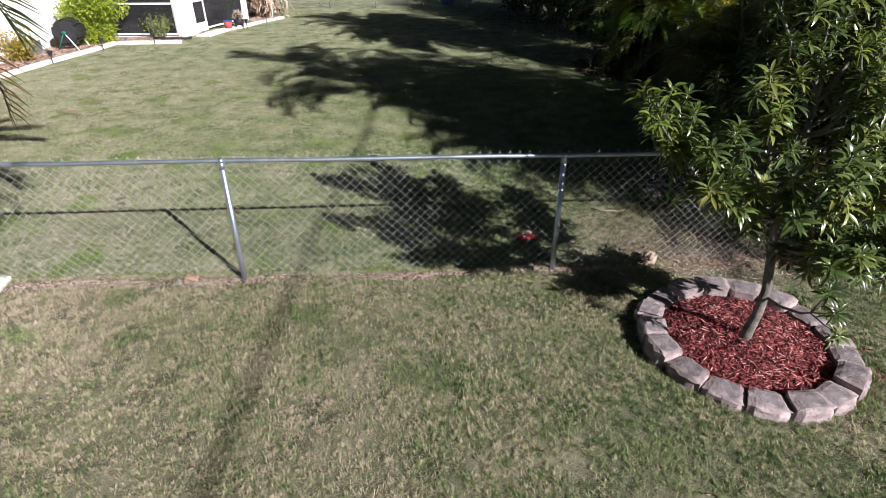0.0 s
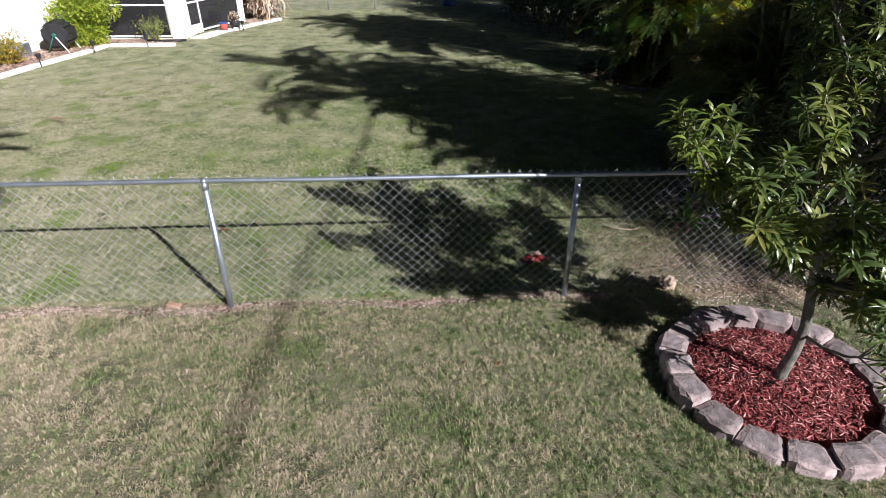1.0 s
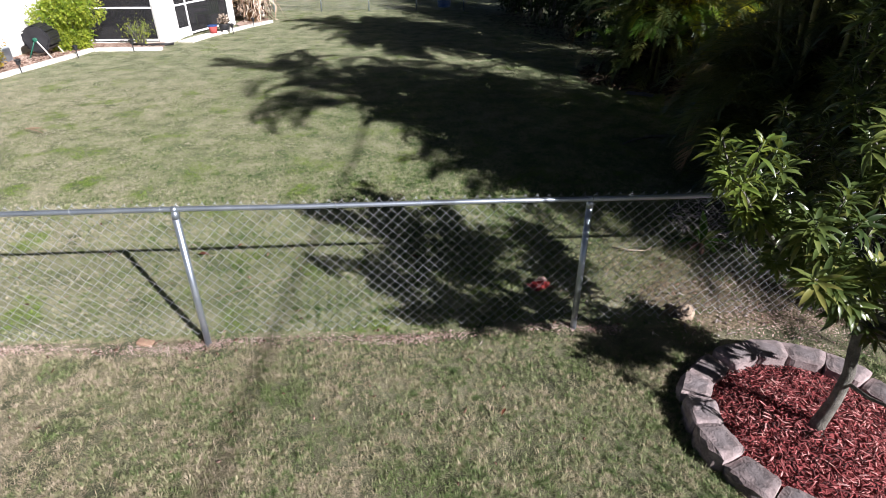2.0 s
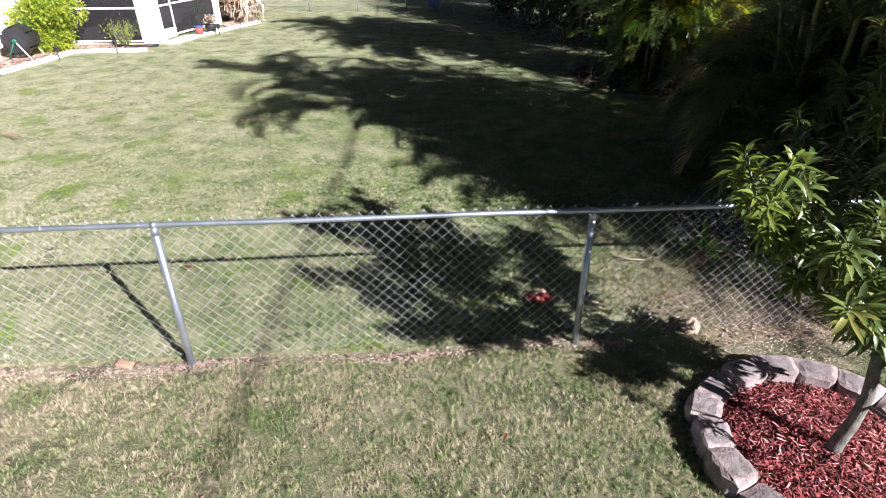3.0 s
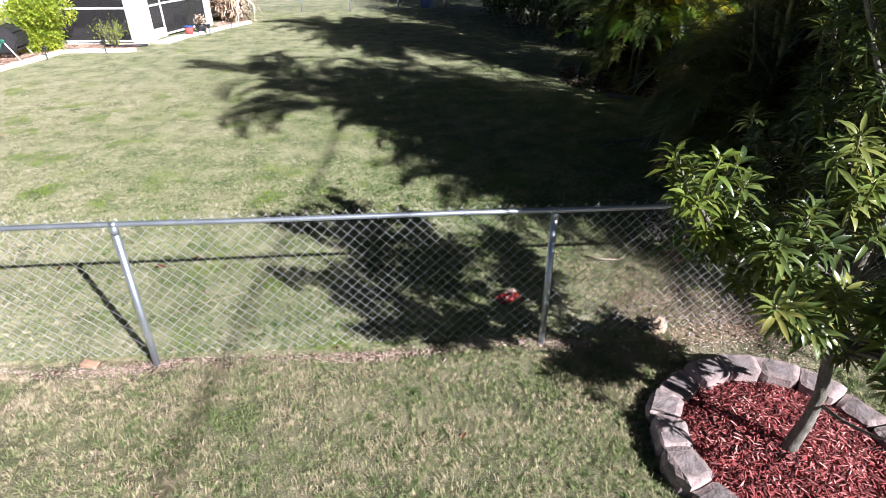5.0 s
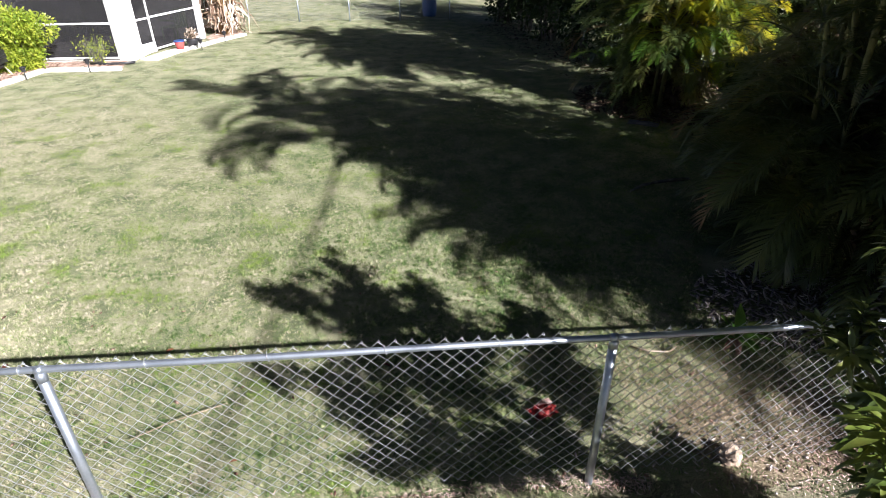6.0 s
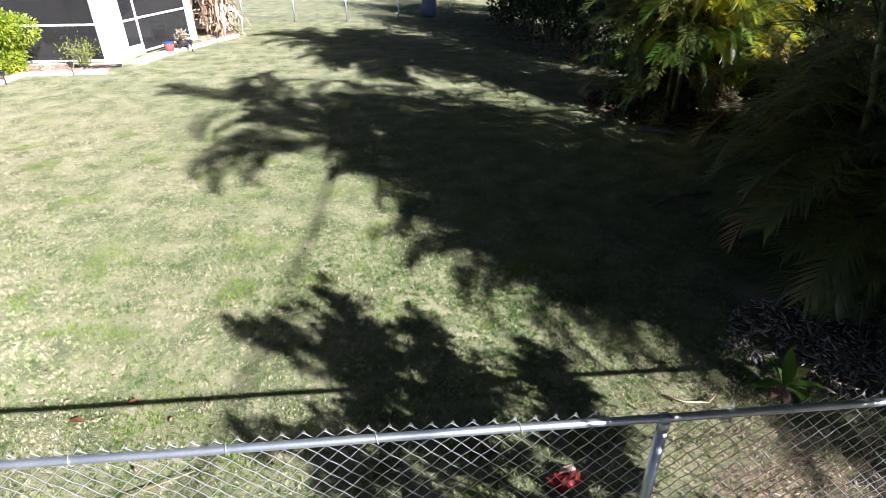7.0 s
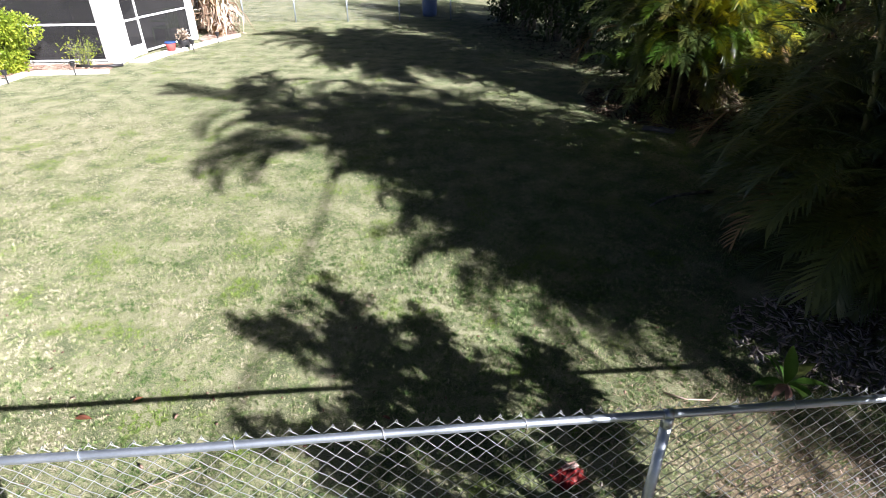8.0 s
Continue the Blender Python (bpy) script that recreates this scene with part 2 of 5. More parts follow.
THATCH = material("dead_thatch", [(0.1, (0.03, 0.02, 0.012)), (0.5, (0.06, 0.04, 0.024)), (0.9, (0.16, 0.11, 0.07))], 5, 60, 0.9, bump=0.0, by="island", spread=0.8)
REDBITS = material("brown_leaf_bits", [(0.1, (0.1, 0.045, 0.03)), (0.5, (0.22, 0.12, 0.09)), (0.9, (0.4, 0.26, 0.21))], 5, 60, 0.85, bump=0.1, by="island", spread=0.8)
GREYLEAF = material("grey_dry_leaf", [(0.1, (0.12, 0.1, 0.1)), (0.5, (0.33, 0.29, 0.28)), (0.9, (0.62, 0.56, 0.54))], 5, 60, 0.85, bump=0.1, by="island", spread=0.8)
SCRAP = material("grey_violet_plastic", [(0.2, (0.06, 0.06, 0.1)), (0.8, (0.12, 0.12, 0.18))], 5, 60, 0.5, bump=0.05)
REDLEAF = material("rusty_leaf", [(0.1, (0.072, 0.022, 0.012)), (0.5, (0.152, 0.052, 0.026)), (0.9, (0.240, 0.104, 0.056))], 9, 60, 0.7, bump=0.1, by="piece", spread=0.5)
YOUNGGREEN = leafy(material("bright_green_leaf", [(0.2, (0.025, 0.07, 0.014)), (0.6, (0.06, 0.14, 0.024)), (0.9, (0.13, 0.21, 0.045))], 4, 30, 0.35, bump=0.05, by="piece", spread=0.4), (0.2, 0.36, 0.04), 0.2)
SANDY = material("sandy_soil", [(0.2, (0.075, 0.06, 0.038)), (0.5, (0.165, 0.133, 0.086)), (0.8, (0.31, 0.255, 0.18))], 9, 60, 0.95, bump=1.0, tint=1.2)
TANSTRAW = material("tan_straw", [(0.1, (0.15, 0.1, 0.07)), (0.5, (0.33, 0.24, 0.175)), (0.9, (0.52, 0.4, 0.31))], 5, 60, 0.9, bump=0.1, by="island", spread=0.8)
PINKSTRAW = material("pink_straw", [(0.1, (0.26, 0.16, 0.14)), (0.5, (0.52, 0.37, 0.335)), (0.9, (0.72, 0.58, 0.53))], 5, 60, 0.9, bump=0.1, by="island", spread=0.8)
BRICK = material("worn_brick", [(0.2, (0.2, 0.12, 0.085)), (0.8, (0.42, 0.28, 0.2))], 12, 80, 0.9, bump=0.5)
ROCK = material("pale_rock", [(0.2, (0.17, 0.12, 0.085)), (0.5, (0.34, 0.26, 0.2)), (0.8, (0.5, 0.41, 0.33))], 14, 90, 0.95, bump=0.8)
WOOD = material("grey_pole_wood", [(0.2, (0.12, 0.09, 0.06)), (0.8, (0.28, 0.22, 0.16))], 5, 60, 0.9, bump=0.5, stretch=(1, 1, 0.1))


def screen_material():
    m = material("insect_screen", [(0.3, (0.012, 0.012, 0.014)), (0.7, (0.02, 0.02, 0.024))], 2, 200, 0.7, bump=0.0)
    nt = m.node_tree
    t, mx = nt.nodes.new("ShaderNodeBsdfTransparent"), nt.nodes.new("ShaderNodeMixShader")
    mx.inputs[0].default_value = 0.36
    nt.links.new(nt.nodes["Principled BSDF"].outputs[0], mx.inputs[1])
    nt.links.new(t.outputs[0], mx.inputs[2])
    nt.links.new(mx.outputs[0], nt.nodes["Material Output"].inputs["Surface"])
    return m


SCREEN = screen_material()


# ---- builders ----
def mesh_from(name, verts, faces, mat, smooth=False):
    me = bpy.data.meshes.new(name)
    me.from_pydata([tuple(v) for v in verts], [], faces)
    me.materials.append(mat)
    if smooth:
        me.polygons.foreach_set("use_smooth", [True] * len(me.polygons))
    me.update()
    return me


def part(name, bm, mat, parent=None, label="", smooth=False, m=None):
    """A bmesh, or a ready mesh, as one object under a thing."""
    if isinstance(bm, bmesh.types.BMesh):
        me = bpy.data.meshes.new(name)
        bm.to_mesh(me)
        bm.free()
        me.materials.append(mat)
        if smooth:
            me.polygons.foreach_set("use_smooth", [True] * len(me.polygons))
    else:
        me = bm
    ob = new(name, me)
    if parent is not None:
        ob.parent = parent
    if m is not None:
        ob.matrix_basis = m
    if label:
        tagged(ob, label)
    return ob


def thing(name, label, category, m=None, group="", kind=""):
    ob = new(name)
    ob.empty_display_size = 0.1
    if m is not None:
        ob.matrix_basis = m
    return tagged(ob, label, category, group, kind)


def box(bm, x0, y0, z0, x1, y1, z1, bevel=0.0, m=None):
    r = bmesh.ops.create_cube(bm, size=1)
    vs = r["verts"]
    bmesh.ops.scale(bm, vec=(x1 - x0, y1 - y0, z1 - z0), verts=vs)
    bmesh.ops.translate(bm, vec=((x0 + x1) / 2, (y0 + y1) / 2, (z0 + z1) / 2), verts=vs)
    if bevel:
        es = list({e for v in vs for e in v.link_edges})
        vs = list({v for f in bmesh.ops.bevel(bm, geom=es, offset=bevel, segments=2, affect="EDGES", profile=0.5)["faces"] for v in f.verts} | {v for v in vs if v.is_valid})
    if m is not None:
        bmesh.ops.transform(bm, matrix=m, verts=[v for v in vs if v.is_valid])
    return bm


def boxed(*a, **k):
    return box(bmesh.new(), *a, **k)


def tube_data(points, radii, sides=8, verts=None, faces=None, caps=True):
    """A tube along points with a radius at each; adds to the lists given."""
    verts = [] if verts is None else verts
    faces = [] if faces is None else faces
    base = len(verts)
    pts = [Vector(p) for p in points]
    n = len(pts)
    side = None
    for i, p in enumerate(pts):
        d = (pts[min(i + 1, n - 1)] - pts[max(i - 1, 0)]).normalized()
        if side is None:
            side = d.orthogonal().normalized()
        side = (side - d * side.dot(d)).normalized()
        other = d.cross(side)
        r = radii[i] if isinstance(radii, (list, tuple)) else radii
        for k in range(sides):
            a = 2 * math.pi * k / sides
            verts.append(p + side * (r * math.cos(a)) + other * (r * math.sin(a)))
    for i in range(n - 1):
        for k in range(sides):
            a, b2 = base + i * sides + k, base + i * sides + (k + 1) % sides
            faces.append((a, b2, b2 + sides, a + sides))
    if caps:
        faces.append(tuple(base + k for k in reversed(range(sides))))
        faces.append(tuple(base + (n - 1) * sides + k for k in range(sides)))
    return verts, faces


def tube(name, points, radii, mat, parent=None, sides=8, label="", smooth=True):
    v, f = tube_data(points, radii, sides)
    return part(name, mesh_from(name, v, f, mat, smooth), mat, parent, label)


def lathe(profile, sides=20):
    """A turned shape from (radius, height) pairs."""
    v, f = [], []
    for r, z in profile:
        for k in range(sides):
            a = 2 * math.pi * k / sides
            v.append((r * math.cos(a), r * math.sin(a), z))
    for i in range(len(profile) - 1):
        for k in range(sides):
            a, b2 = i * sides + k, i * sides + (k + 1) % sides
            f.append((a, b2, b2 + sides, a + sides))
    f.append(tuple(reversed(range(sides))))
    f.append(tuple((len(profile) - 1) * sides + k for k in range(sides)))
    return v, f


def arrays_mesh(name, verts, tris, mat):
    """A mesh straight from numpy arrays of points and triangles."""
    me = bpy.data.meshes.new(name)
    nv, nf = len(verts), len(tris)
    me.vertices.add(nv)
    me.vertices.foreach_set("co", np.ascontiguousarray(verts, dtype=np.float32).ravel())
    me.loops.add(nf * 3)
    me.loops.foreach_set("vertex_index", np.ascontiguousarray(tris, dtype=np.int32).ravel())
    me.polygons.add(nf)
    me.polygons.foreach_set("loop_start", np.arange(0, nf * 3, 3, dtype=np.int32))
    me.polygons.foreach_set("loop_total", np.full(nf, 3, dtype=np.int32))
    me.materials.append(mat)
    me.update(calc_edges=True)
    me.validate()
    return me


rng = np.random.default_rng(7)

# ---- ground and lawn ----
RING = Vector((3.22, 4.04, 0.0))
bm = bmesh.new()
bmesh.ops.create_grid(bm, x_segments=60, y_segments=60, size=150)
for v in bm.verts:
    if abs(v.co.y - 5.0) < 0.1:
        v.co.y = 5.2
ground = part("ground", bm, SOIL)
ground.data.materials.append(GREENSOIL)
for face in ground.data.polygons:
    face.material_index = int(face.center.y > 5.2)
tagged(ground, "flat backyard soil with thin dry thatch under lawn", "ground", kind="structure")


def smooth_noise(x, y, scale, seed):
    """Value noise on a lattice, 0 to 1."""
    r = np.random.default_rng(seed)
    tab = r.random((64, 64))
    gx, gy = x * scale, y * scale
    ix, iy = np.floor(gx).astype(int), np.floor(gy).astype(int)
    fx, fy = gx - ix, gy - iy
    fx, fy = fx * fx * (3 - 2 * fx), fy * fy * (3 - 2 * fy)
    a, b2 = tab[ix % 64, iy % 64], tab[(ix + 1) % 64, iy % 64]
    c, d = tab[ix % 64, (iy + 1) % 64], tab[(ix + 1) % 64, (iy + 1) % 64]
    return (a * (1 - fx) + b2 * fx) * (1 - fy) + (c * (1 - fx) + d * fx) * fy


def lawn_density(x, y):
    """How much grass stands at a place: none in the ring, the bed and the house, little under the fence and the palms."""
    k = np.ones_like(x)
    k[np.hypot(x - RING.x, y - RING.y) < 0.80] = 0
    strip = np.abs(y - 5.16 - 0.029 * x + 0.05 * np.sin(x * 3.1)) < 0.04 + 0.06 * smooth_noise(x, y, 2.5, 3)
    k[strip & (x < 2.2)] *= 0.12
    k[(np.hypot((x - 3.1) / 1.5, (y - 5.35) / 0.5) < 1)] *= 0.5
    k[(np.hypot((x - 3.8) / 0.8, (y - 5.15) / 0.4) < 1)] *= 0.2
    k[(np.hypot((x - 3.2) / 1.15, (y - 6.0) / 0.6) < 1)] *= 0.9
    k[(np.hypot((x - 5.1) / 1.3, (y - 7.4) / 1.2) < 1)] *= 0.12
    k[(np.hypot((x - 6.1) / 2.0, (y - 14.2) / 1.8) < 1)] *= 0.05
    edge = np.interp(y, [12.5, 17.4, 21.2, 26], [7.5, 5.2, 4.1, 3.2])
    k[(y > 15) & (x > edge)] *= 0.06
    bed = np.interp(y, [10.0, 13.5, 14.9, 16.6, 17.4], [-8.95, -8.62, -8.45, -8.1, -8.0])
    k[(y < 17.45) & (x < bed)] = 0
    k[(y >= 17.45) & (y < 18.6) & (x < -6.0)] = 0
    house = -6.45 + 0.296 * (y - 18.55)
    k[(y >= 18.5) & (x < house)] = 0
    k[(y >= 18.9) & (y < 22.4) & (x < house + 0.55)] = 0
    return k


def lawn(name, x0, x1, y0, y1, count, length, width, detail, mat, label, outside=False, fade=(0, 0)):
    """Blades of grass over a stretch of the lawn, as arrays."""
    per, gaps = (16, 0.06) if detail else (6, 0.35)
    cx, cy = rng.uniform(x0, x1, count // per), rng.uniform(y0, y1, count // per)
    x, y = np.repeat(cx, per), np.repeat(cy, per)
    count = len(x)
    away, turn = np.abs(rng.normal(0, 0.015 if detail else 0.03, count)), rng.uniform(0, 2 * np.pi, count)
    x, y = x + away * np.cos(turn), y + away * np.sin(turn)
    turn = turn + rng.normal(0, 0.8, count)
    tuft = np.repeat(rng.uniform(0.6, 1.3, count // per), per)
    keep = (np.abs(x - 0.7) < 0.74 * (y - 0.57) + 1.5) & (y > 1.9)
    if outside:
        keep = ~keep
    for edge, way, span in ((y0, 1, fade[0]), (y1, -1, fade[1])):
        if span:
            keep &= rng.random(count) < (y - edge) * way / span
    keep &= (x < 5.6) | (rng.random(count) < 0.25)
    keep &= rng.random(count) < lawn_density(x, y) * (0.72 + 0.45 * smooth_noise(x, y, 3.2, 11)) * np.clip(gaps + 1.5 * smooth_noise(x, y, 20.0, 13), 0, 1.1)
    x, y, turn, tuft = x[keep], y[keep], turn[keep], tuft[keep]
    n = len(x)
    tall = length * tuft * rng.uniform(0.55, 1.25, n) * (0.7 + 0.6 * smooth_noise(x, y, 1.1, 5))
    wide = width * rng.uniform(0.6, 1.2, n)
    lean = rng.uniform(0.5 if detail else 0.9, 1.6, n)
    ax, ay = np.cos(turn), np.sin(turn)
    px, py = -ay, ax
    h = tall * np.cos(lean * 0.9)
    o = tall * np.sin(lean * 0.9)
    z0 = rng.uniform(0, 0.008, n)
    bl = np.stack([x - px * wide / 2, y - py * wide / 2, z0], 1)
    br = np.stack([x + px * wide / 2, y + py * wide / 2, z0], 1)
    tip = np.stack([x + ax * o, y + ay * o, z0 + h * 0.9], 1)
    if detail:
        mx, my, mz = x + ax * o * 0.4, y + ay * o * 0.4, z0 + h * 0.62
        ml = np.stack([mx - px * wide / 2, my - py * wide / 2, mz], 1)
        mr = np.stack([mx + px * wide / 2, my + py * wide / 2, mz], 1)
        v = np.stack([np.stack([x, y, z0], 1), mr, tip, ml], 1).reshape(-1, 3)
        i = np.arange(n)[:, None] * 4
        t = np.stack([i + [0, 1, 3], i + [3, 1, 2]], 1).reshape(-1, 3)
    else:
        v = np.stack([bl, br, tip], 1).reshape(-1, 3)
        t = np.arange(n * 3).reshape(-1, 3)
    ob = part(name, arrays_mesh(name, v, t, mat), mat)
    return tagged(ob, label, "grass", kind="stuff")


NEAR, FAR = "short coarse green lawn grass with straw patches", "short bright green lawn grass beyond the fence"
lawn("lawn_grass", -4.6, 5.8, 1.9, 5.2, 680000, 0.042, 0.0047, True, GRASS, NEAR)
lawn("lawn_grass", -6.5, 6.5, 5.2, 9.6, 700000, 0.032, 0.0064, True, GREENLAWN, FAR, fade=(0, 1.8))
lawn("lawn_grass", -9.2, 6.5, 7.8, 15.5, 560000, 0.038, 0.0082, False, GREENLAWN, FAR, fade=(1.8, 3.0))
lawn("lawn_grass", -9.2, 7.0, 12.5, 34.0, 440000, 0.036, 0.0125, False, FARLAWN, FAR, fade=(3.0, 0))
lawn("lawn_grass", -11.0, 11.0, -7.0, 5.2, 110000, 0.075, 0.03, False, GRASS, NEAR, True)
lawn("lawn_grass", -11.0, 12.0, 5.2, 16.0, 60000, 0.075, 0.03, False, GREENLAWN, FAR, True)

# ---- chain link fences ----
def fence_line(x0, x1, at, posts, rail_z, name_label, lo=0.03, pitch=0.0445, step=0.0445, wire=0.0021, post_r=0.0255, rail_r=0.0185, fall=0.0):
    """A chain link fence along x: posts with loop caps, a top rail, knuckled fabric behind it and wire ties."""
    f = thing("chain_link_fence", name_label, "fence", at)
    y = 0.0
    zr = lambda x: rail_z - fall * (x - 0.75)
    for px in posts:
        v, fc = tube_data([(px, y - 0.03, -0.2), (px, y - 0.004, zr(px) - 0.03)], post_r, 14)
        post = part("post", mesh_from("post", v, fc, STEEL, True), STEEL, f, "galvanised steel line post")
        v, fc = tube_data([(px, y - 0.005, zr(px) - 0.07), (px, y - 0.004, zr(px) - 0.03), (px, y - 0.002, zr(px) - 0.012)], [post_r + 0.0012, post_r + 0.0012, post_r * 0.75], 12)
        tube_data([(px - 0.018, y, zr(px)), (px + 0.018, y, zr(px))], rail_r + 0.004, 14, v, fc)
        part("loop_cap", mesh_from("loop_cap", v, fc, STEEL, True), STEEL, post, "cast loop cap round the rail")
    n = 24
    tube("top_rail", [(x0 + (x1 - x0) * i / n, y, zr(x0 + (x1 - x0) * i / n) + 0.003 * math.sin(i * 2.1)) for i in range(n + 1)], rail_r, STEEL, f, 14, "galvanised tube top rail")
    verts, faces = [], []
    r = random.Random(3)
    for i in range(int((x1 - x0) / pitch)):
        xa = x0 + i * pitch
        k = int((rail_z + 0.03 - lo) / step)
        pts = []
        for j in range(k + 1):
            off = pitch if (i + j) % 2 else 0.0
            bulge = 0.006 * math.sin(xa * 2.3) + 0.004 * math.sin(xa * 5.1 + j * 0.2)
            pts.append((xa + off, y + 0.027 + bulge + (0.003 if j % 2 else -0.003), zr(xa) + 0.03 - (k - j) * step))
        tube_data(pts, wire, 5, verts, faces, False)
        if (i + k) % 2:
            e = Vector(pts[-1])
            tube_data([e, e + Vector((0.006, 0.004, 0.012)), e + Vector((0.012, 0, -0.004))], wire, 3, verts, faces, False)
    part("fabric", mesh_from("fabric", verts, faces, WIRE, True), WIRE, f, "diamond mesh of galvanised wire")["kind"] = "stuff"
    x = x0 + 0.3
    while x < x1:
        z = zr(x)
        c = [(x + 0.004 * a, y + 0.003 + 0.026 * math.cos(a), z + 0.026 * math.sin(a)) for a in [0.55 * q for q in range(12)]]
        tube("wire_tie", c, 0.0022, WIRE, f, 5)
        x += 0.61
    return f


fence_line(-8.2, 9.2, pose(0, 5.195, 0, 0, 0, 1.65), [-7.27, -4.21, -1.09, 1.9, 4.97, 8.03], 1.187, "galvanised chain link fence across the lawn", fall=0.006)

# ---- planting ring ----
def ring_block(seed, wide):
    """A trapezoid wall block with a split rough outer face; origin at the ring's middle, the block on +x."""
    r = random.Random(seed)
    bm = bmesh.new()
    bmesh.ops.create_grid(bm, x_segments=6, y_segments=6, size=1)
    top = list(bm.faces)
    ext = bmesh.ops.extrude_face_region(bm, geom=top)
    up = [e for e in ext["geom"] if isinstance(e, bmesh.types.BMVert)]
    for v in bm.verts:
        v.co.z = 0.0
    for v in up:
        v.co.z = 1.0
    bmesh.ops.subdivide_edges(bm, edges=[e for e in bm.edges if abs(e.verts[0].co.z - e.verts[1].co.z) > 0.5], cuts=2, use_grid_fill=True)
    for v in bm.verts:
        gx, gy, gz = v.co
        rad = 0.735 + 0.112 * gx
        half = (0.111 + 0.044 * (gx + 1) / 2) * wide
        if gx > 0.95:
            rad -= 0.03 * abs(gy) ** 2.5
        corner = 0.014 if abs(gx) > 0.95 and abs(gy) > 0.95 else 0.0
        p = Vector((rad - corner * (1 if gx > 0 else -0.6), gy * (half - corner * 0.7), 0.13 * gz))
        rough = noise.noise(p * 22 + Vector((seed, 0, 0)))
        if gx > 0.95:
            p.x += 0.022 * rough - 0.012 * gz
        else:
            p += Vector((noise.noise(p * 9 + Vector((0, seed, 0))), noise.noise(p * 11 + Vector((seed, 9, 0))), 0)) * 0.006
        if gz > 0.9:
            edge = max(abs(gx), abs(gy))
            p.z += 0.005 * rough - (0.018 * (1 + rough) if edge > 0.95 else 0.003 if edge > 0.6 else 0)
        v.co = p
    bmesh.ops.recalc_face_normals(bm, faces=bm.faces)
    me = bpy.data.meshes.new("edging_block")
    bm.to_mesh(me)
    bm.free()
    me.materials.append(BLOCK)
    return me


blocks = [ring_block(s, 1.0) for s in range(5)]
N_BLOCK = 17
rr = random.Random(5)
for i in range(N_BLOCK):
    a = 360 / N_BLOCK * i + rr.uniform(-0.6, 0.6)
    ob = part("edging_block", blocks[i % 5], BLOCK, m=pose(RING.x, RING.y, -0.012 + rr.uniform(-0.006, 0.008), rr.uniform(-2, 2), rr.uniform(-2, 3), a) @ Matrix.Translation((rr.uniform(-0.015, 0.015), 0, 0)))
    tagged(ob, "weathered tan concrete wall block with rough split face", "edging block", "blocks round the tree")

bm = bmesh.new()
bmesh.ops.create_circle(bm, cap_ends=True, segments=40, radius=0.66)
bmesh.ops.subdivide_edges(bm, edges=bm.edges, cuts=6, use_grid_fill=True)
for v in bm.verts:
    d = v.co.length / 0.66
    v.co.z = 0.075 * (1 - d ** 3) + 0.012 + 0.02 * noise.noise(v.co * 6)
mulch = thing("mulch_bed", "mound of red dyed wood mulch inside the ring", "mulch", Matrix.Translation(RING))
part("mound", bm, MULCH, mulch, smooth=True)


def scatter_chips(name, count, place, size, mat, label, category, flat=0.25):
    """Loose slivers lying at random angles; place() gives x, y and the ground's height."""
    vs, ts = [], []
    for _ in range(count):
        x, y, z = place()
        l, w, h = size[0] * rng.uniform(0.4, 1.3), size[1] * rng.uniform(0.5, 1.4), size[2] * rng.uniform(0.6, 1.4)
        m = Matrix.Translation((x, y, z + h)) @ Euler((rng.normal(0, flat), rng.normal(0, flat), rng.uniform(0, 6.28))).to_matrix().to_4x4()
        b0 = len(vs)
        bend = rng.uniform(-0.15, 0.15) * l
        for px, py, pz in ((-l / 2, 0, 0), (-l / 5, w / 2, h / 2), (-l / 5, -w / 2, h / 2), (l / 4, w / 2 + bend, h / 2), (l / 4, -w / 2 + bend, h / 2), (l / 2, bend * 1.5, 0), (0, bend / 2, -h)):
            vs.append(m @ Vector((px, py, pz)))
        ts += [(b0 + a, b0 + b2, b0 + c) for a, b2, c in ((0, 2, 1), (1, 2, 3), (2, 4, 3), (3, 4, 5), (0, 1, 6), (0, 6, 2), (1, 3, 6), (2, 6, 4), (3, 5, 6), (4, 6, 5))]
    ob = part(name, arrays_mesh(name, np.array([tuple(v) for v in vs]), np.array(ts), mat), mat)
    return tagged(ob, label, category, kind="stuff")


def in_ring():
    d, a = 0.66 * math.sqrt(rng.random()), rng.uniform(0, 6.283)
    return RING.x + d * math.cos(a), RING.y + d * math.sin(a), 0.075 * (1 - (d / 0.66) ** 3) + 0.012 + rng.uniform(0, 0.014)


chips = scatter_chips("shredded_mulch", 4000, in_ring, (0.062, 0.0092, 0.0035), MULCH, "", "", 0.14)
chips.parent, chips.location = mulch, -RING
chip_meshes = []
for k in range(6):
    l, w, b0 = rng.uniform(0.05, 0.09), rng.uniform(0.008, 0.012), rng.uniform(-0.012, 0.012)
    chip_meshes.append(mesh_from("mulch_chip", [(-l / 2, 0, 0), (-l / 5, w / 2, 0.003), (-l / 5, -w / 2, 0.003), (l / 4, w / 2 + b0, 0.004), (l / 4, -w / 2 + b0, 0.004), (l / 2, b0 * 1.5, 0.001), (0, b0 / 2, -0.004)],
                                   [(0, 2, 1), (1, 2, 4, 3), (3, 4, 5), (0, 1, 6), (0, 6, 2), (1, 3, 6), (2, 6, 4), (3, 5, 6), (4, 6, 5)], CHIP))
for k in range(280):
    x, y, z = in_ring()
    part("mulch_chip", chip_meshes[k % 6], None, mulch, m=pose(x - RING.x, y - RING.y, z + 0.012, rng.normal(0, 14), rng.normal(0, 14), rng.uniform(0, 360)))


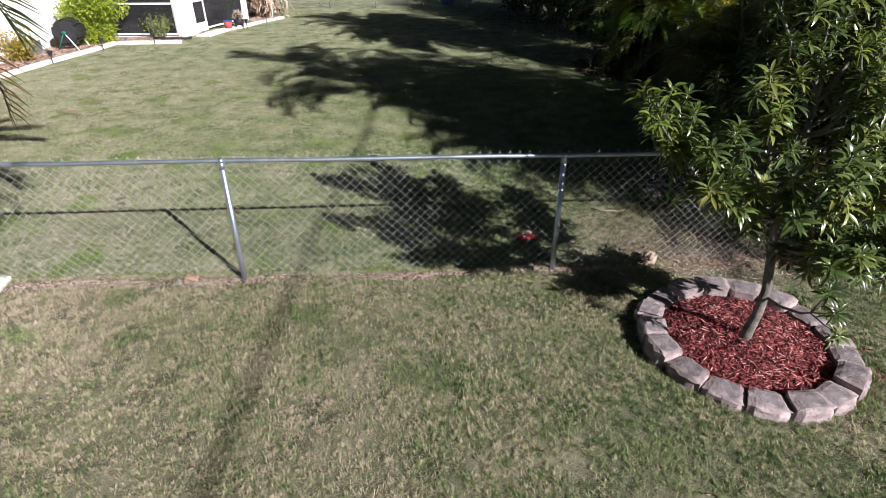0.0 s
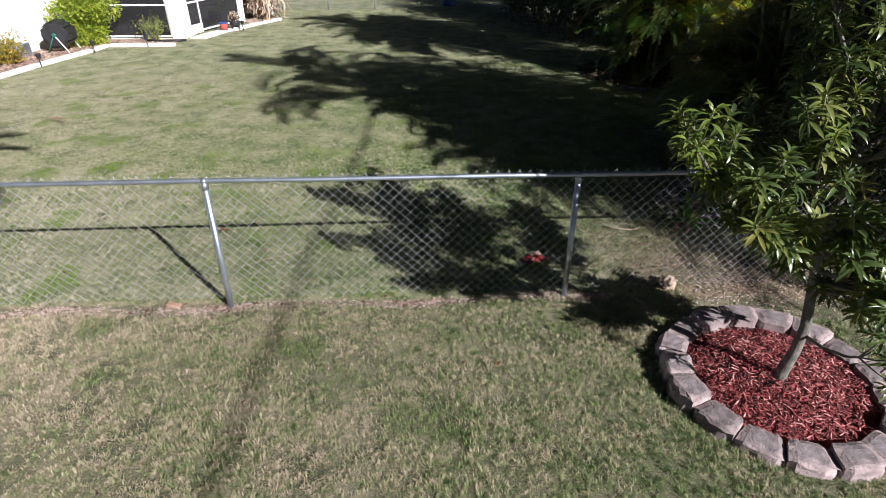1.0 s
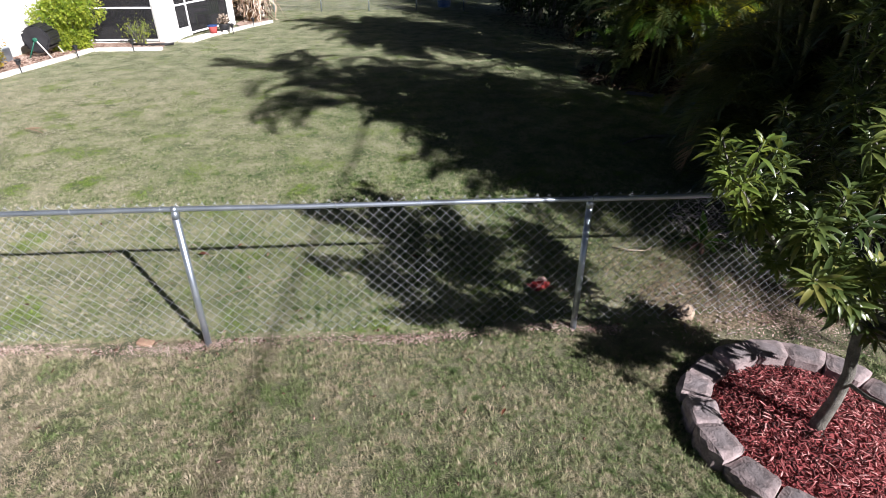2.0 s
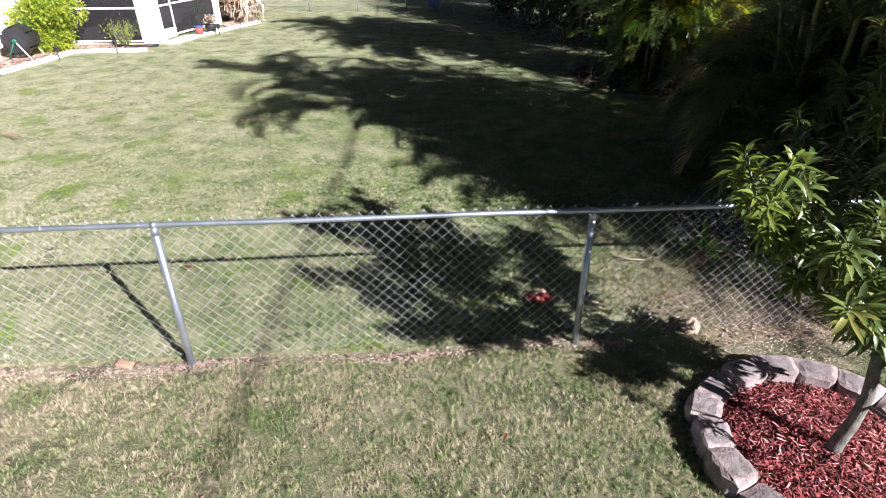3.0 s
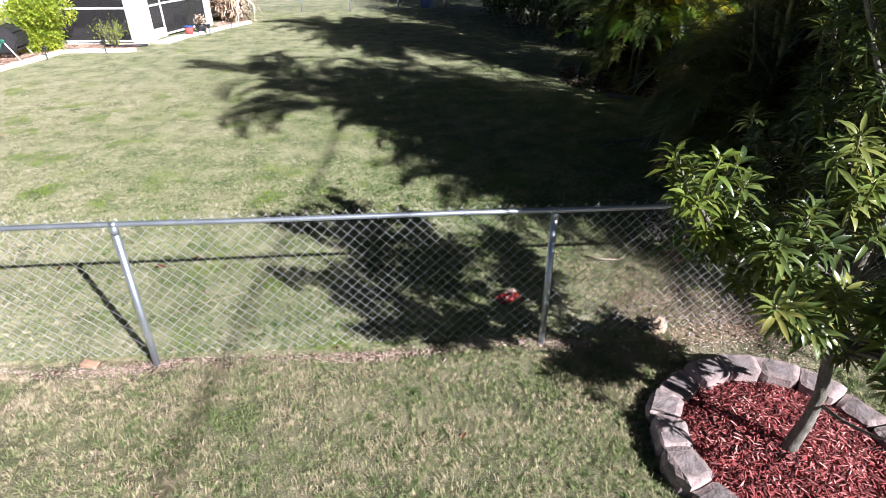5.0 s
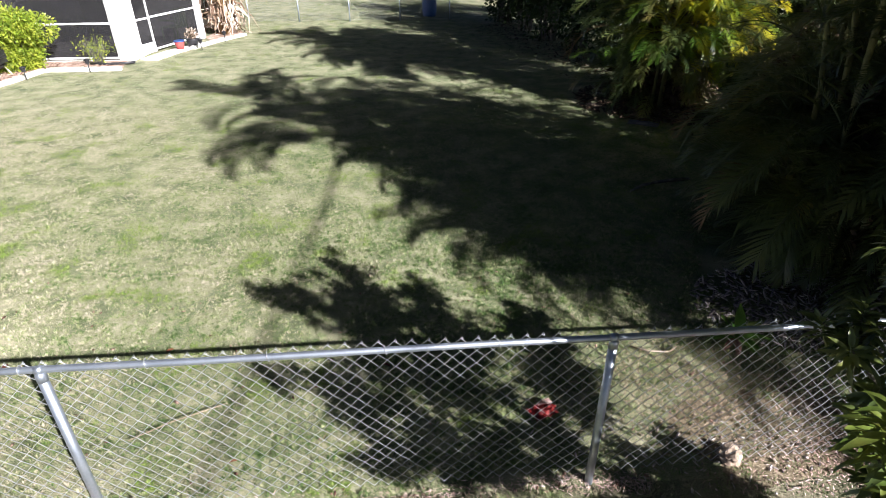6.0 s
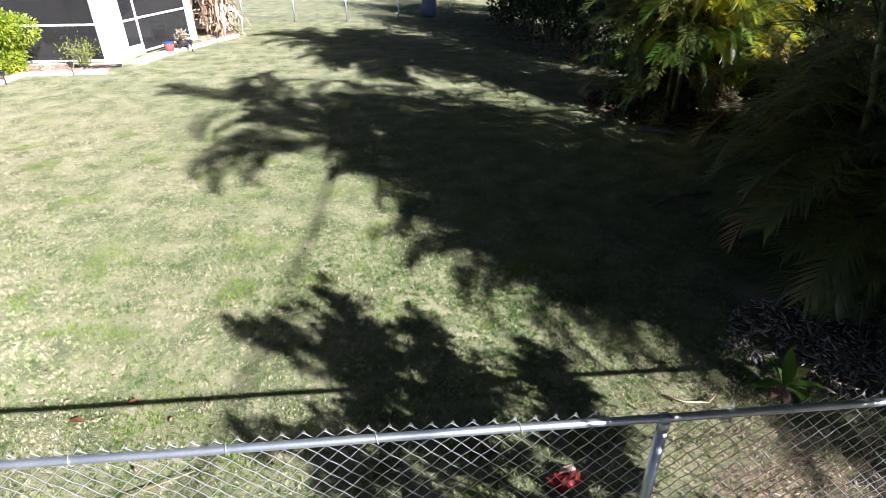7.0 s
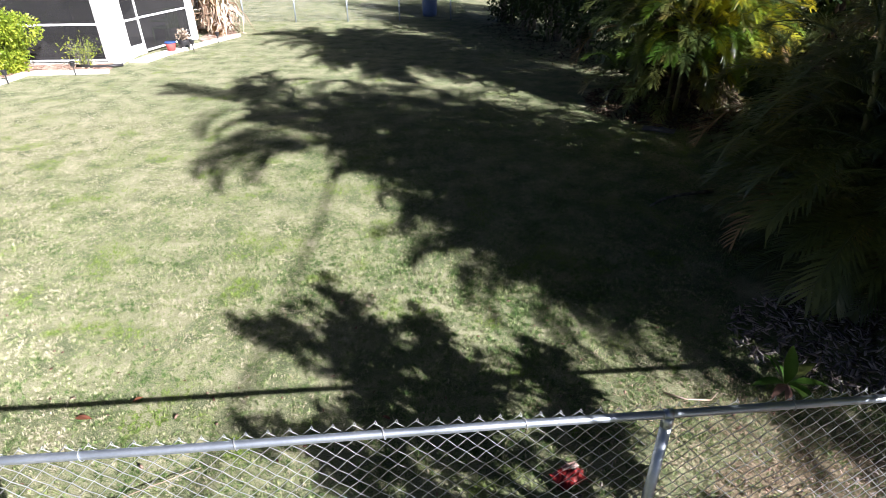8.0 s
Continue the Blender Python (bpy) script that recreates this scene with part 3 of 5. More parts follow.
# ---- young broadleaf tree in the ring ----
def leaf_data(verts, faces, m, length, width, droop, fold=0.25, segs=5):
    """A lance-shaped leaf, folded along its rib and curving down, added at m; it points along +x."""
    b0 = len(verts)
    x = z = 0.0
    for i in range(segs + 1):
        t = i / segs
        w = width / 2 * (0.12, 0.72, 1.0, 0.92, 0.6, 0.05, 0.05)[i if segs == 5 else min(5, round(t * 5))]
        for side in (-1, 0, 1):
            verts.append(m @ Vector((x, side * w, z + abs(side) * w * fold)))
        a = -droop * 1.7 * (t + 0.1)
        x, z = x + length / segs * math.cos(a), z + length / segs * math.sin(a)
    for i in range(segs):
        a = b0 + i * 3
        faces += [(a, a + 3, a + 4, a + 1), (a + 1, a + 4, a + 5, a + 2)]


def rosette(seed, mat, count=19, length=0.132, width=0.026):
    """A drooping whorl of leaves round a twig's tip; the twig points along +z."""
    r = random.Random(seed)
    v, f = [], []
    for i in range(count):
        up = 66 * (1 - i / count) ** 1.1 - 2 + r.uniform(-10, 10)
        m = pose(0, 0, -0.075 * i / count, 0, 0, i * 137.5 + r.uniform(-15, 15)) @ pose(0.006, 0, 0, r.uniform(-22, 22), -up, 0)
        leaf_data(v, f, m, length * r.uniform(0.7, 1.12) * (0.72 + 0.28 * i / count), width * r.uniform(0.8, 1.1), r.uniform(0.3, 0.75), 0.4)
    tube_data([(0, 0, -0.16), (0, 0, 0.01)], [0.006, 0.004], 5, v, f)
    return mesh_from("sprig", v, f, mat, True)


def toward(d):
    return Vector(d).normalized().to_track_quat("Z", "Y").to_matrix().to_4x4()


tree = thing("young_tree", "young broadleaf tree with glossy whorled leaves in mulch ring", "tree", pose(3.2, 4.02, 0.0))
trunk_pts = [(0, 0, 0.02), (0.01, 0.0, 0.14), (0.03, -0.015, 0.34), (0.03, -0.02, 0.56), (-0.01, 0.01, 0.9), (-0.05, 0.04, 1.2), (-0.03, 0.03, 1.5), (-0.04, 0.03, 1.83), (-0.05, 0.03, 2.1), (-0.06, 0.04, 2.5), (-0.05, 0.05, 2.95)]
tube("trunk", trunk_pts, [0.056, 0.044, 0.037, 0.034, 0.031, 0.03, 0.023, 0.02, 0.016, 0.012, 0.007], BARK, tree, 14)
clusters = [rosette(s, MANGO) for s in range(6)] + [rosette(40 + s, YOUNG, 13, 0.12, 0.024) for s in range(2)]
limbs = [  # start height, end, from the trunk's foot
    (1.2, (-1.2, -0.27, 2.0)), (1.2, (-0.98, -0.1, 1.86)), (1.15, (-0.78, -0.58, 1.62)), (1.2, (-0.86, -0.42, 1.82)), (1.15, (-0.4, -0.8, 1.8)), (1.25, (-0.5, -0.25, 2.1)),
    (1.15, (-0.72, 0.45, 1.75)), (1.2, (0.1, -0.75, 1.75)), (1.2, (0.45, -0.6, 1.7)), (1.2, (0.9, -0.1, 1.75)), (1.25, (0.7, 0.6, 1.75)), (1.25, (-0.2, 0.75, 1.8)),
    (1.85, (-0.68, -0.1, 2.82)), (1.75, (-0.35, 0.3, 2.4)), (1.75, (-0.12, -0.4, 2.2)), (1.75, (0.45, -0.4, 2.35)), (1.8, (0.5, 0.25, 2.5)), (1.95, (0.05, 0.35, 2.85)), (1.9, (-0.3, -0.2, 2.9)), (1.95, (0.25, 0.0, 2.85)),
    (0.85, (0.5, 0.08, 0.95)), (0.9, (0.62, -0.16, 1.02)), (0.5, (0.06, -0.52, 0.76)), (0.9, (0.3, 0.1, 0.88)), (0.95, (0.35, -0.48, 1.12)), (1.0, (0.6, -0.58, 1.22)), (0.95, (0.12, -0.5, 1.1)), (0.95, (0.62, -0.2, 0.95)), (0.85, (0.4, 0.2, 0.82)), (1.25, (0.85, 0.3, 2.0)), (1.3, (0.98, 0.12, 1.95)),
]
r = random.Random(21)
tips = []


def trunk_at(z):
    return Vector([np.interp(z, [p[2] for p in trunk_pts], [p[c] for p in trunk_pts]) for c in range(3)])


for z0, end in limbs:
    a, b2 = trunk_at(z0), Vector(end)
    span = (b2 - a).length
    mid = a.lerp(b2, 0.5) + Vector((r.uniform(-0.08, 0.08), r.uniform(-0.08, 0.08), -0.1 * span))
    path = [a, a.lerp(mid, 0.5) + Vector((0, 0, -0.02)), mid, mid.lerp(b2, 0.55) + Vector((0, 0, -0.02)), b2]
    k = 0.75 if z0 < 0.6 else 1.0
    tube("limb", path, [0.018 * k, 0.015 * k, 0.012 * k, 0.009 * k, 0.006 * k], BARK, tree, 7)
    if z0 < 0.6:
        tips += [(path[3], Vector((0.02, -0.6, 0.96)), z0), (path[3], Vector((0.06, -0.67, 0.83)), z0), (path[3], Vector((0.1, -0.71, 0.68)), z0)]
        continue
    for k in range(int(7 + span * 16)):
        t = 1 - (r.random() ** 1.4) * 0.62
        base = path[2].lerp(path[4], max(0, t * 2 - 1)) if t > 0.5 else path[1].lerp(path[2], t * 2)
        out = (b2 - a).normalized() * 0.55 + Vector((r.gauss(0, 0.55), r.gauss(0, 0.55), r.gauss(0.38, 0.32)))
        tips.append((base, base + out.normalized() * r.uniform(0.1, 0.3) * (0.75 if b2.x < -0.6 else 1), z0))
    tips.append((mid, b2 + (b2 - mid).normalized() * 0.06, z0))
for k in range(12):
    z = r.uniform(1.75, 2.9)
    base = trunk_at(z)
    a = r.uniform(0, 6.283)
    tips.append((base, base + Vector((math.cos(a), math.sin(a), 0.6)) * r.uniform(0.12, 0.3), 1))
tips.append((trunk_at(2.9), trunk_at(2.95) + Vector((0.01, 0, 0.08)), 1))
for k in range(90):
    a, e, d = r.uniform(0, 6.283), r.uniform(-0.5, 1.2), r.uniform(0.4, 0.95)
    tip = Vector((0.15 + 0.6 * d * math.cos(a) * math.cos(e), 0.05 + 0.72 * d * math.sin(a) * math.cos(e), 1.8 + 0.85 * d * math.sin(e)))
    tips.append((tip.lerp(trunk_at(max(1.2, tip.z - 0.3)), 0.35), tip, 1))
for base, tip, z0 in tips:
    d = (tip - base)
    if 1.75 < tip.z < 2.35 and abs(0.84 * tip.x - 0.54 * tip.y) < 0.09 and 0.54 * tip.x + 0.84 * tip.y < -0.1:
        continue  # the stem shows through a gap in the crown
    tube("twig", [base, base.lerp(tip, 0.5) + Vector((0, 0, -0.01)), tip], [0.006, 0.005, 0.004], BARK, tree, 5)
    far = tip.x < -1.0 and tip.y < 0.3
    me = clusters[r.randrange(6, 8)] if (far and r.random() < 0.75) or r.random() < 0.05 else clusters[r.randrange(6)]
    s = r.uniform(0.8, 1.08)
    if z0 < 0.6:
        me, s = clusters[2], 0.85
    part("sprig", me, None, tree, m=Matrix.Translation(tip) @ toward(d.normalized() * 0.6 + Vector((0, 0, 0.9))) @ pose(0, 0, 0, 0, 0, r.uniform(0, 360)) @ Matrix.Diagonal((s, s, s, 1)))


# ---- clumping palms ----
def leaf_cloud(name, count, mat, blobs, size, seed, out=0.65):
    """Many small bent leaves in uneven blobs (centre, radii), thicker towards the outside."""
    r = np.random.default_rng(seed)
    w = np.array([b2[1][0] * b2[1][1] + b2[1][1] * b2[1][2] for b2 in blobs])
    pick = r.choice(len(blobs), count, p=w / w.sum())
    c = np.array([b2[0] for b2 in blobs])[pick]
    rad = np.array([b2[1] for b2 in blobs])[pick]
    d = r.normal(size=(count, 3))
    d /= np.linalg.norm(d, axis=1)[:, None]
    k = (out + (1 - out) * r.random(count)) * (0.85 + 0.3 * r.random(count))
    p = c + d * rad * k[:, None]
    p[:, 2] = np.maximum(p[:, 2], 0.05 + 0.1 * r.random(count))
    u = r.normal(size=(count, 3)) + d * 0.8 + np.array([0, 0, -0.25])
    u /= np.linalg.norm(u, axis=1)[:, None]
    s = np.cross(u, r.normal(size=(count, 3)))
    s /= np.linalg.norm(s, axis=1)[:, None]
    nrm = np.cross(u, s)
    l = (size * (0.6 + 0.8 * r.random(count)))[:, None]
    q = [p, p + u * l * 0.5 + s * l * 0.21 + nrm * l * 0.05, p + u * l, p + u * l * 0.5 - s * l * 0.21 + nrm * l * 0.05]
    v = np.stack(q, 1).reshape(-1, 3)
    i = np.arange(count)[:, None] * 4
    t = np.stack([i + [0, 1, 2], i + [0, 2, 3]], 1).reshape(-1, 3)
    return arrays_mesh(name, v, t, mat)


def frond_mesh(seed, length, mat, rise=58, fall=-48, pairs=42, leaf=0.42, width=0.021):
    """A feather frond that leaves the cane along +x, rises and arches over; narrow drooping leaflets in a V."""
    r = random.Random(seed)
    v, f = [], []
    n = 14
    pts, slopes = [Vector((0, 0, 0))], []
    for i in range(n):
        a = radians(rise + (fall - rise) * ((i + 0.5) / n) ** 1.25)
        slopes.append(a)
        pts.append(pts[-1] + Vector((math.cos(a), 0, math.sin(a))) * (length / n))
    tube_data(pts, [0.014 * (1 - 0.8 * i / n) + 0.002 for i in range(n + 1)], 3, v, f, False)
    for k in range(pairs):
        t = 0.2 + 0.8 * (k + 0.5) / pairs
        q = t * n
        i = min(int(q), n - 1)
        p = pts[i].lerp(pts[i + 1], q - i)
        a = slopes[i]
        prof = math.sin(math.pi * min(1, (t - 0.14) / 0.95) ** 0.75)
        for side in (-1, 1):
            l = leaf * (0.35 + 0.65 * prof) * r.uniform(0.88, 1.08)
            m = Matrix.Translation(p) @ pose(0, 0, 0, 0, -math.degrees(a), 0) @ pose(0, 0, 0, 0, 0, side * (62 - 30 * t + r.uniform(-6, 6))) @ pose(0, 0, 0, 0, -26 + r.uniform(-9, 9), 0)
            b0 = len(v)
            inv = m.to_3x3().inverted() @ Vector((0, 0, -1))
            for j, (x, w) in enumerate(((0, 0.55), (0.5, 1), (1, 0.08))):
                d = inv * (0.28 * l * x * x)
                for s2 in (-1, 1):
                    v.append(m @ (Vector((l * x, s2 * w * width / 2, 0)) + d))
            for j in range(2):
                c = b0 + j * 2
                f.append((c, c + 1, c + 3, c + 2))
    return mesh_from("frond", v, f, mat, False)


FRONDS = [frond_mesh(1, 2.0, FROND), frond_mesh(2, 2.3, FROND, 66, -35), frond_mesh(3, 1.7, FROND, 45, -62), frond_mesh(4, 2.1, FROND, 72, -15), frond_mesh(5, 1.8, FROND, 35, -75)]
SUNNY = [frond_mesh(21, 2.0, YELLOWSUNFROND), frond_mesh(22, 2.3, YELLOWSUNFROND, 66, -35), frond_mesh(23, 1.7, YELLOWSUNFROND, 45, -62), frond_mesh(24, 2.1, YELLOWSUNFROND, 72, -15), frond_mesh(25, 1.8, YELLOWSUNFROND, 35, -75)]
DEAD = frond_mesh(9, 1.6, DEADFROND, 5, -85, 26, 0.36)


def palm_clump(at, seed, canes, spread, height, label, low=0.35, lean=0.12, skirt=34, flare=1.3, fronds=None, size=1.0):
    """Many curved canes from one base, each with a crown of arching fronds."""
    r = random.Random(seed)
    fronds = fronds or FRONDS
    c = thing("palm_clump", label, "palm", pose(*at), "palms along the yard edge")
    for i in range(canes):
        a, d = r.uniform(0, 6.283), spread * math.sqrt(r.random())
        x, y = d * math.cos(a), d * math.sin(a)
        h = height * (low + (1 - low) * r.random() ** 0.8)
        if skirt and i % 5 < 2:
            h, x, y = r.uniform(0.2, 0.36) * height, x / max(d, 0.01) * spread * flare * r.uniform(0.75, 1), y / max(d, 0.01) * spread * flare * r.uniform(0.75, 1)
        ox, oy = x + math.cos(a) * h * lean * r.uniform(0.4, 1.2), y + math.sin(a) * h * lean * r.uniform(0.4, 1.2)
        pts = [Vector((x, y, -0.05)), Vector((x * 0.9 + ox * 0.1, y * 0.9 + oy * 0.1, h * 0.35)), Vector((x * 0.6 + ox * 0.4, y * 0.6 + oy * 0.4, h * 0.7)), Vector((ox, oy, h))]
        tube("cane", pts, [0.035, 0.03, 0.028, 0.022], CANE, c, 7)
        k = r.randrange(7, 10)
        for j in range(k):
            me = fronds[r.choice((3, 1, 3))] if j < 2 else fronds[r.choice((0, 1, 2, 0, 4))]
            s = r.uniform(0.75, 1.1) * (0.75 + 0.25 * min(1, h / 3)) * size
            # Sun-facing canes keep the brighter copies, sunlight put into their colour.
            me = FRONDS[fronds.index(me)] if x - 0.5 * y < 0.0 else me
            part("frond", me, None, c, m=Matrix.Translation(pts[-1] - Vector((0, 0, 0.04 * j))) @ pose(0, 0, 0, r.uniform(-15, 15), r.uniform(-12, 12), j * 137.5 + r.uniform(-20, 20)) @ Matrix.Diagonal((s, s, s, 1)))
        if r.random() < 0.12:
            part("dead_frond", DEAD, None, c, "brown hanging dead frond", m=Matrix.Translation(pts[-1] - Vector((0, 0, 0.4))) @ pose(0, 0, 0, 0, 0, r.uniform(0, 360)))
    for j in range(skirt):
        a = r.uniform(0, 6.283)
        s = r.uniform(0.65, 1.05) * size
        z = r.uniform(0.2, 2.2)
        # Low and far-side fronds stay dark; the rest carry the sunlit colour.
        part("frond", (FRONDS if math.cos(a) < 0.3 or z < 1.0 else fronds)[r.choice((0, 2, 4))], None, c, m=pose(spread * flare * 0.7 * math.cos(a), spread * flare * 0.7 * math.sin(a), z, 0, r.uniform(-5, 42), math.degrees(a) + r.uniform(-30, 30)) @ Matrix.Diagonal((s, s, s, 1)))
    # Dark dead-leaf fill, which also stops light and view between the canes.
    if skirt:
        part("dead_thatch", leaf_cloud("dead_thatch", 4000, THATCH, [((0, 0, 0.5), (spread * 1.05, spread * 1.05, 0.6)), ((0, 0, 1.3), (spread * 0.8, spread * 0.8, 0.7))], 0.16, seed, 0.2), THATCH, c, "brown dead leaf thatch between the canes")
    return c


SMALL = [frond_mesh(71, 1.25, FROND, 55, -55, 36, 0.33, 0.018), frond_mesh(72, 1.4, FROND, 65, -40, 38, 0.34, 0.018), frond_mesh(73, 1.1, FROND, 35, -72, 34, 0.32, 0.018)]
SUNGREENER = [frond_mesh(74, 1.15, SUNFROND, 60, -50, 44, 0.33, 0.018), frond_mesh(75, 1.3, SUNFROND, 70, -38, 46, 0.34, 0.018), frond_mesh(76, 1.0, SUNFROND, 45, -62, 42, 0.31, 0.018)]
SUNGOLDEN = [frond_mesh(77, 1.2, YELLOWSUNFROND, 60, -50, 44, 0.33, 0.019), frond_mesh(78, 1.35, YELLOWSUNFROND, 70, -35, 46, 0.34, 0.019)]


def low_fronds(clump, count, seed, turns, radii, heights, pick, size=(0.75, 1.1)):
    """Arching fronds that leave the outside of a clump at many heights; pick(turn, z, r) chooses the mesh."""
    r = random.Random(seed)
    for _ in range(count):
        a, d, z = r.uniform(*turns), r.uniform(*radii), r.uniform(*heights)
        q = r.uniform(*size)
        part("frond", pick(a, z, r), None, clump, m=pose(d * math.cos(radians(a)), d * math.sin(radians(a)), z, r.uniform(-14, 14), r.uniform(-18, 24), a + r.uniform(-32, 32)) @ Matrix.Diagonal((q, q, q, 1)))


clump_a = palm_clump((5.7, 7.85, 0), 11, 34, 0.85, 4.2, "dense dark green areca palm clump in shade", 0.08, 0.12, 20, 1.2, None, 0.72)
low_fronds(clump_a, 130, 111, (80, 330), (0.4, 1.2), (0.2, 1.5), lambda a, z, r: SMALL[r.randrange(3)])
low_fronds(clump_a, 50, 114, (120, 300), (0.1, 0.6), (1.5, 2.7), lambda a, z, r: SMALL[r.randrange(3)], (0.6, 0.85))
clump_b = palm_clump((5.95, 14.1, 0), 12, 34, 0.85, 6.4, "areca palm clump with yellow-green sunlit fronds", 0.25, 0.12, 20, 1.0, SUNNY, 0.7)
# Yellow and bright green go to the sun-facing side, painting its sunlight.
low_fronds(clump_b, 120, 112, (-200, 10), (0.35, 0.9), (0.2, 2.0), lambda a, z, r: (SUNGOLDEN[r.randrange(2)] if r.random() < 0.75 else SUNGREENER[r.randrange(3)]) if a > -62 + 20 * r.random() and z > 0.5 else (SUNGREENER if z > 0.75 and r.random() < 0.25 else SMALL)[r.randrange(3)], (0.65, 1.0))
low_fronds(clump_b, 60, 113, (-100, -10), (0.6, 1.2), (0.6, 2.0), lambda a, z, r: SUNGOLDEN[r.randrange(2)] if r.random() < 0.7 else SUNGREENER[r.randrange(3)], (0.6, 0.9))
# Single fans caught by the sun, their brightness put into the green.
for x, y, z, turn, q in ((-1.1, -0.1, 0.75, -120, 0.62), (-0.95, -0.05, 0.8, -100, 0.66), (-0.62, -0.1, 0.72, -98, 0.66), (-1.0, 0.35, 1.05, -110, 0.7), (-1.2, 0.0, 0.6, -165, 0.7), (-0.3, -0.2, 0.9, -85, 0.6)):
    part("frond", SUNGREENER[1], None, clump_b, m=pose(x, y, z, 0, 0, turn) @ Matrix.Diagonal((q, q, q, 1)))
clump_c = palm_clump((6.05, 4.95, 0), 17, 34, 0.48, 3.1, "short areca palm clump behind the young tree", 0.6, 0.12, 0, 1.1, None, 0.79)
low_fronds(clump_c, 40, 115, (110, 215), (0.25, 0.75), (1.7, 3.3), lambda a, z, r: SMALL[r.randrange(3)], (0.6, 0.9))
# Unseen clump, added so the lawn beyond the fence falls in shade.
palm_clump((7.65, 3.4, 0), 15, 20, 0.6, 3.7, "shorter areca palm clump added out of view for shade", 0.3, 0.12, 0, 1.0, None, 0.75)
palm_clump((6.75, 11.1, 0), 19, 18, 0.7, 1.6, "low young areca palm clump in shade", 0.4, 0.12, 30, 1.2, None, 0.6)
# Extra clump, added to narrow the sunlit streak across the lawn.
palm_clump((6.05, 8.95, 0), 14, 30, 0.55, 4.3, "lower areca palm clump added for lawn shade", 0.3, 0.12, 26, 1.2, None, 0.72)
for a, z, s in ((-70, 1.9, 0.8), (-40, 1.5, 0.9), (-15, 2.1, 0.75), (-95, 1.3, 0.7), (10, 1.6, 0.8), (-55, 2.5, 0.8)):
    part("dead_frond", DEAD, None, clump_b, "brown hanging dead frond", m=pose(0.75, 0.0, z, 0, 0, a) @ Matrix.Diagonal((s, s, s, 1)))


def tall_palm(at, seed, label, crowns, fill, spread, heights, n_frond=7):
    """A tall clump: the outer canes with their crown's place and the turns of its fronds, then canes scattered between them."""
    r = random.Random(seed)
    c = thing("palm_clump", label, "palm", pose(*at), "palms along the yard edge")
    base = Vector(at)
    canes = [(Vector(p) - base, turns) for p, turns in crowns]
    for i in range(fill):
        a, d = r.uniform(0, 6.283), spread * math.sqrt(r.random())
        canes.append((Vector((d * math.cos(a), d * math.sin(a), r.uniform(*heights))), [j * 137.5 + r.uniform(-20, 20) for j in range(n_frond)]))
    for top, turns in canes:
        foot = Vector((top.x * 0.45, top.y * 0.45, -0.05))
        tube("cane", [foot, foot.lerp(top, 0.35) - Vector((top.x, top.y, 0)) * 0.08, foot.lerp(top, 0.7) - Vector((top.x, top.y, 0)) * 0.08, top], [0.045, 0.038, 0.034, 0.026], CANE, c, 7)
        for j, turn in enumerate(turns):
            s = r.uniform(0.95, 1.15) * (0.75 if top.z < 5.2 else 1)
            part("frond", TALL[r.choice((0, 1, 2))], None, c, m=Matrix.Translation(top - Vector((0, 0, 0.03 * j))) @ pose(0, 0, 0, r.uniform(-10, 10), r.uniform(-8, 8), turn) @ Matrix.Diagonal((s, s, s, 1)))
    return c


TALL = [frond_mesh(51, 2.3, FROND, 50, -50, 42, 0.46, 0.036), frond_mesh(52, 2.5, FROND, 58, -42, 44, 0.5, 0.036), frond_mesh(53, 2.1, FROND, 40, -60, 40, 0.44, 0.036)]
tall_palm((6.3, 5.9, 0), 13, "tall areca palm clump beside the fence", [((5.98, 5.58, 6.8), (163, 152, 128, 100, 75, 20, 260)), ((6.5, 6.3, 6.4), (150, 110, 80, 40, 0))], 13, 0.75, (2.6, 6.0))
tall_palm((7.4, 4.65, 0), 16, "tall areca palm clump behind the young tree", [((6.85, 4.15, 6.35), (188, 214, 236, 256, 120, 60)), ((7.4, 4.7, 6.9), (170, 130, 90, 45, 0)), ((6.4, 4.3, 5.75), (165, 195, 95, 40))], 13, 0.75, (2.6, 6.0))
# Extra caster, added to thicken the far shadow on the lawn.
tall_palm((7.7, 11.6, 0), 18, "tall high-crowned areca palm clump added for lawn shadow", [((7.1, 12.1, 7.4), (150, 130, 105, 170, 60))], 20, 1.1, (5.2, 7.2), 8)

# small palm whose fronds hang into the way at the start
side_palm = thing("small_palm", "small feather palm with browned drooping frond tips", "palm", pose(-3.58, 4.2, 0))
tube("trunk", [(0, 0, -0.05), (0.05, 0.0, 0.9), (0.25, 0.03, 2.0), (0.5, 0.05, 2.88)], [0.11, 0.09, 0.08, 0.07], CANE, side_palm, 10)
DROOP = [frond_mesh(63, 1.6, FROND, 5, -98, 40, 0.3, 0.026), frond_mesh(61, 1.6, BROWNFROND, 5, -98, 30, 0.27, 0.014), frond_mesh(62, 1.5, FROND, 20, -80, 40, 0.4, 0.02)]
for j, turn in enumerate((30, 42, 52, 60, 68, 82, 105, 135, 165, 200, 240, 280, 315)):
    part("frond", TALL[j % 3], None, side_palm, m=pose(0.5, 0.05, 2.88 - 0.012 * j, 0, -8, turn) @ Matrix.Diagonal((0.85, 0.85, 0.85, 1)))
for turn in (-20, -27, -36):
    part("frond", DROOP[0], None, side_palm, m=pose(0.5, 0.05, 2.82, 0, 0, turn))
for j, turn in enumerate((0, -22, 0, -48, 6, -35, 130, 220)):
    part("frond", DROOP[1 if j == 0 else 2], None, side_palm, m=pose(0.5, 0.05, 2.8 + (0.12 if turn > 0 else 0), 0, -20 if j == 2 else 0, turn))


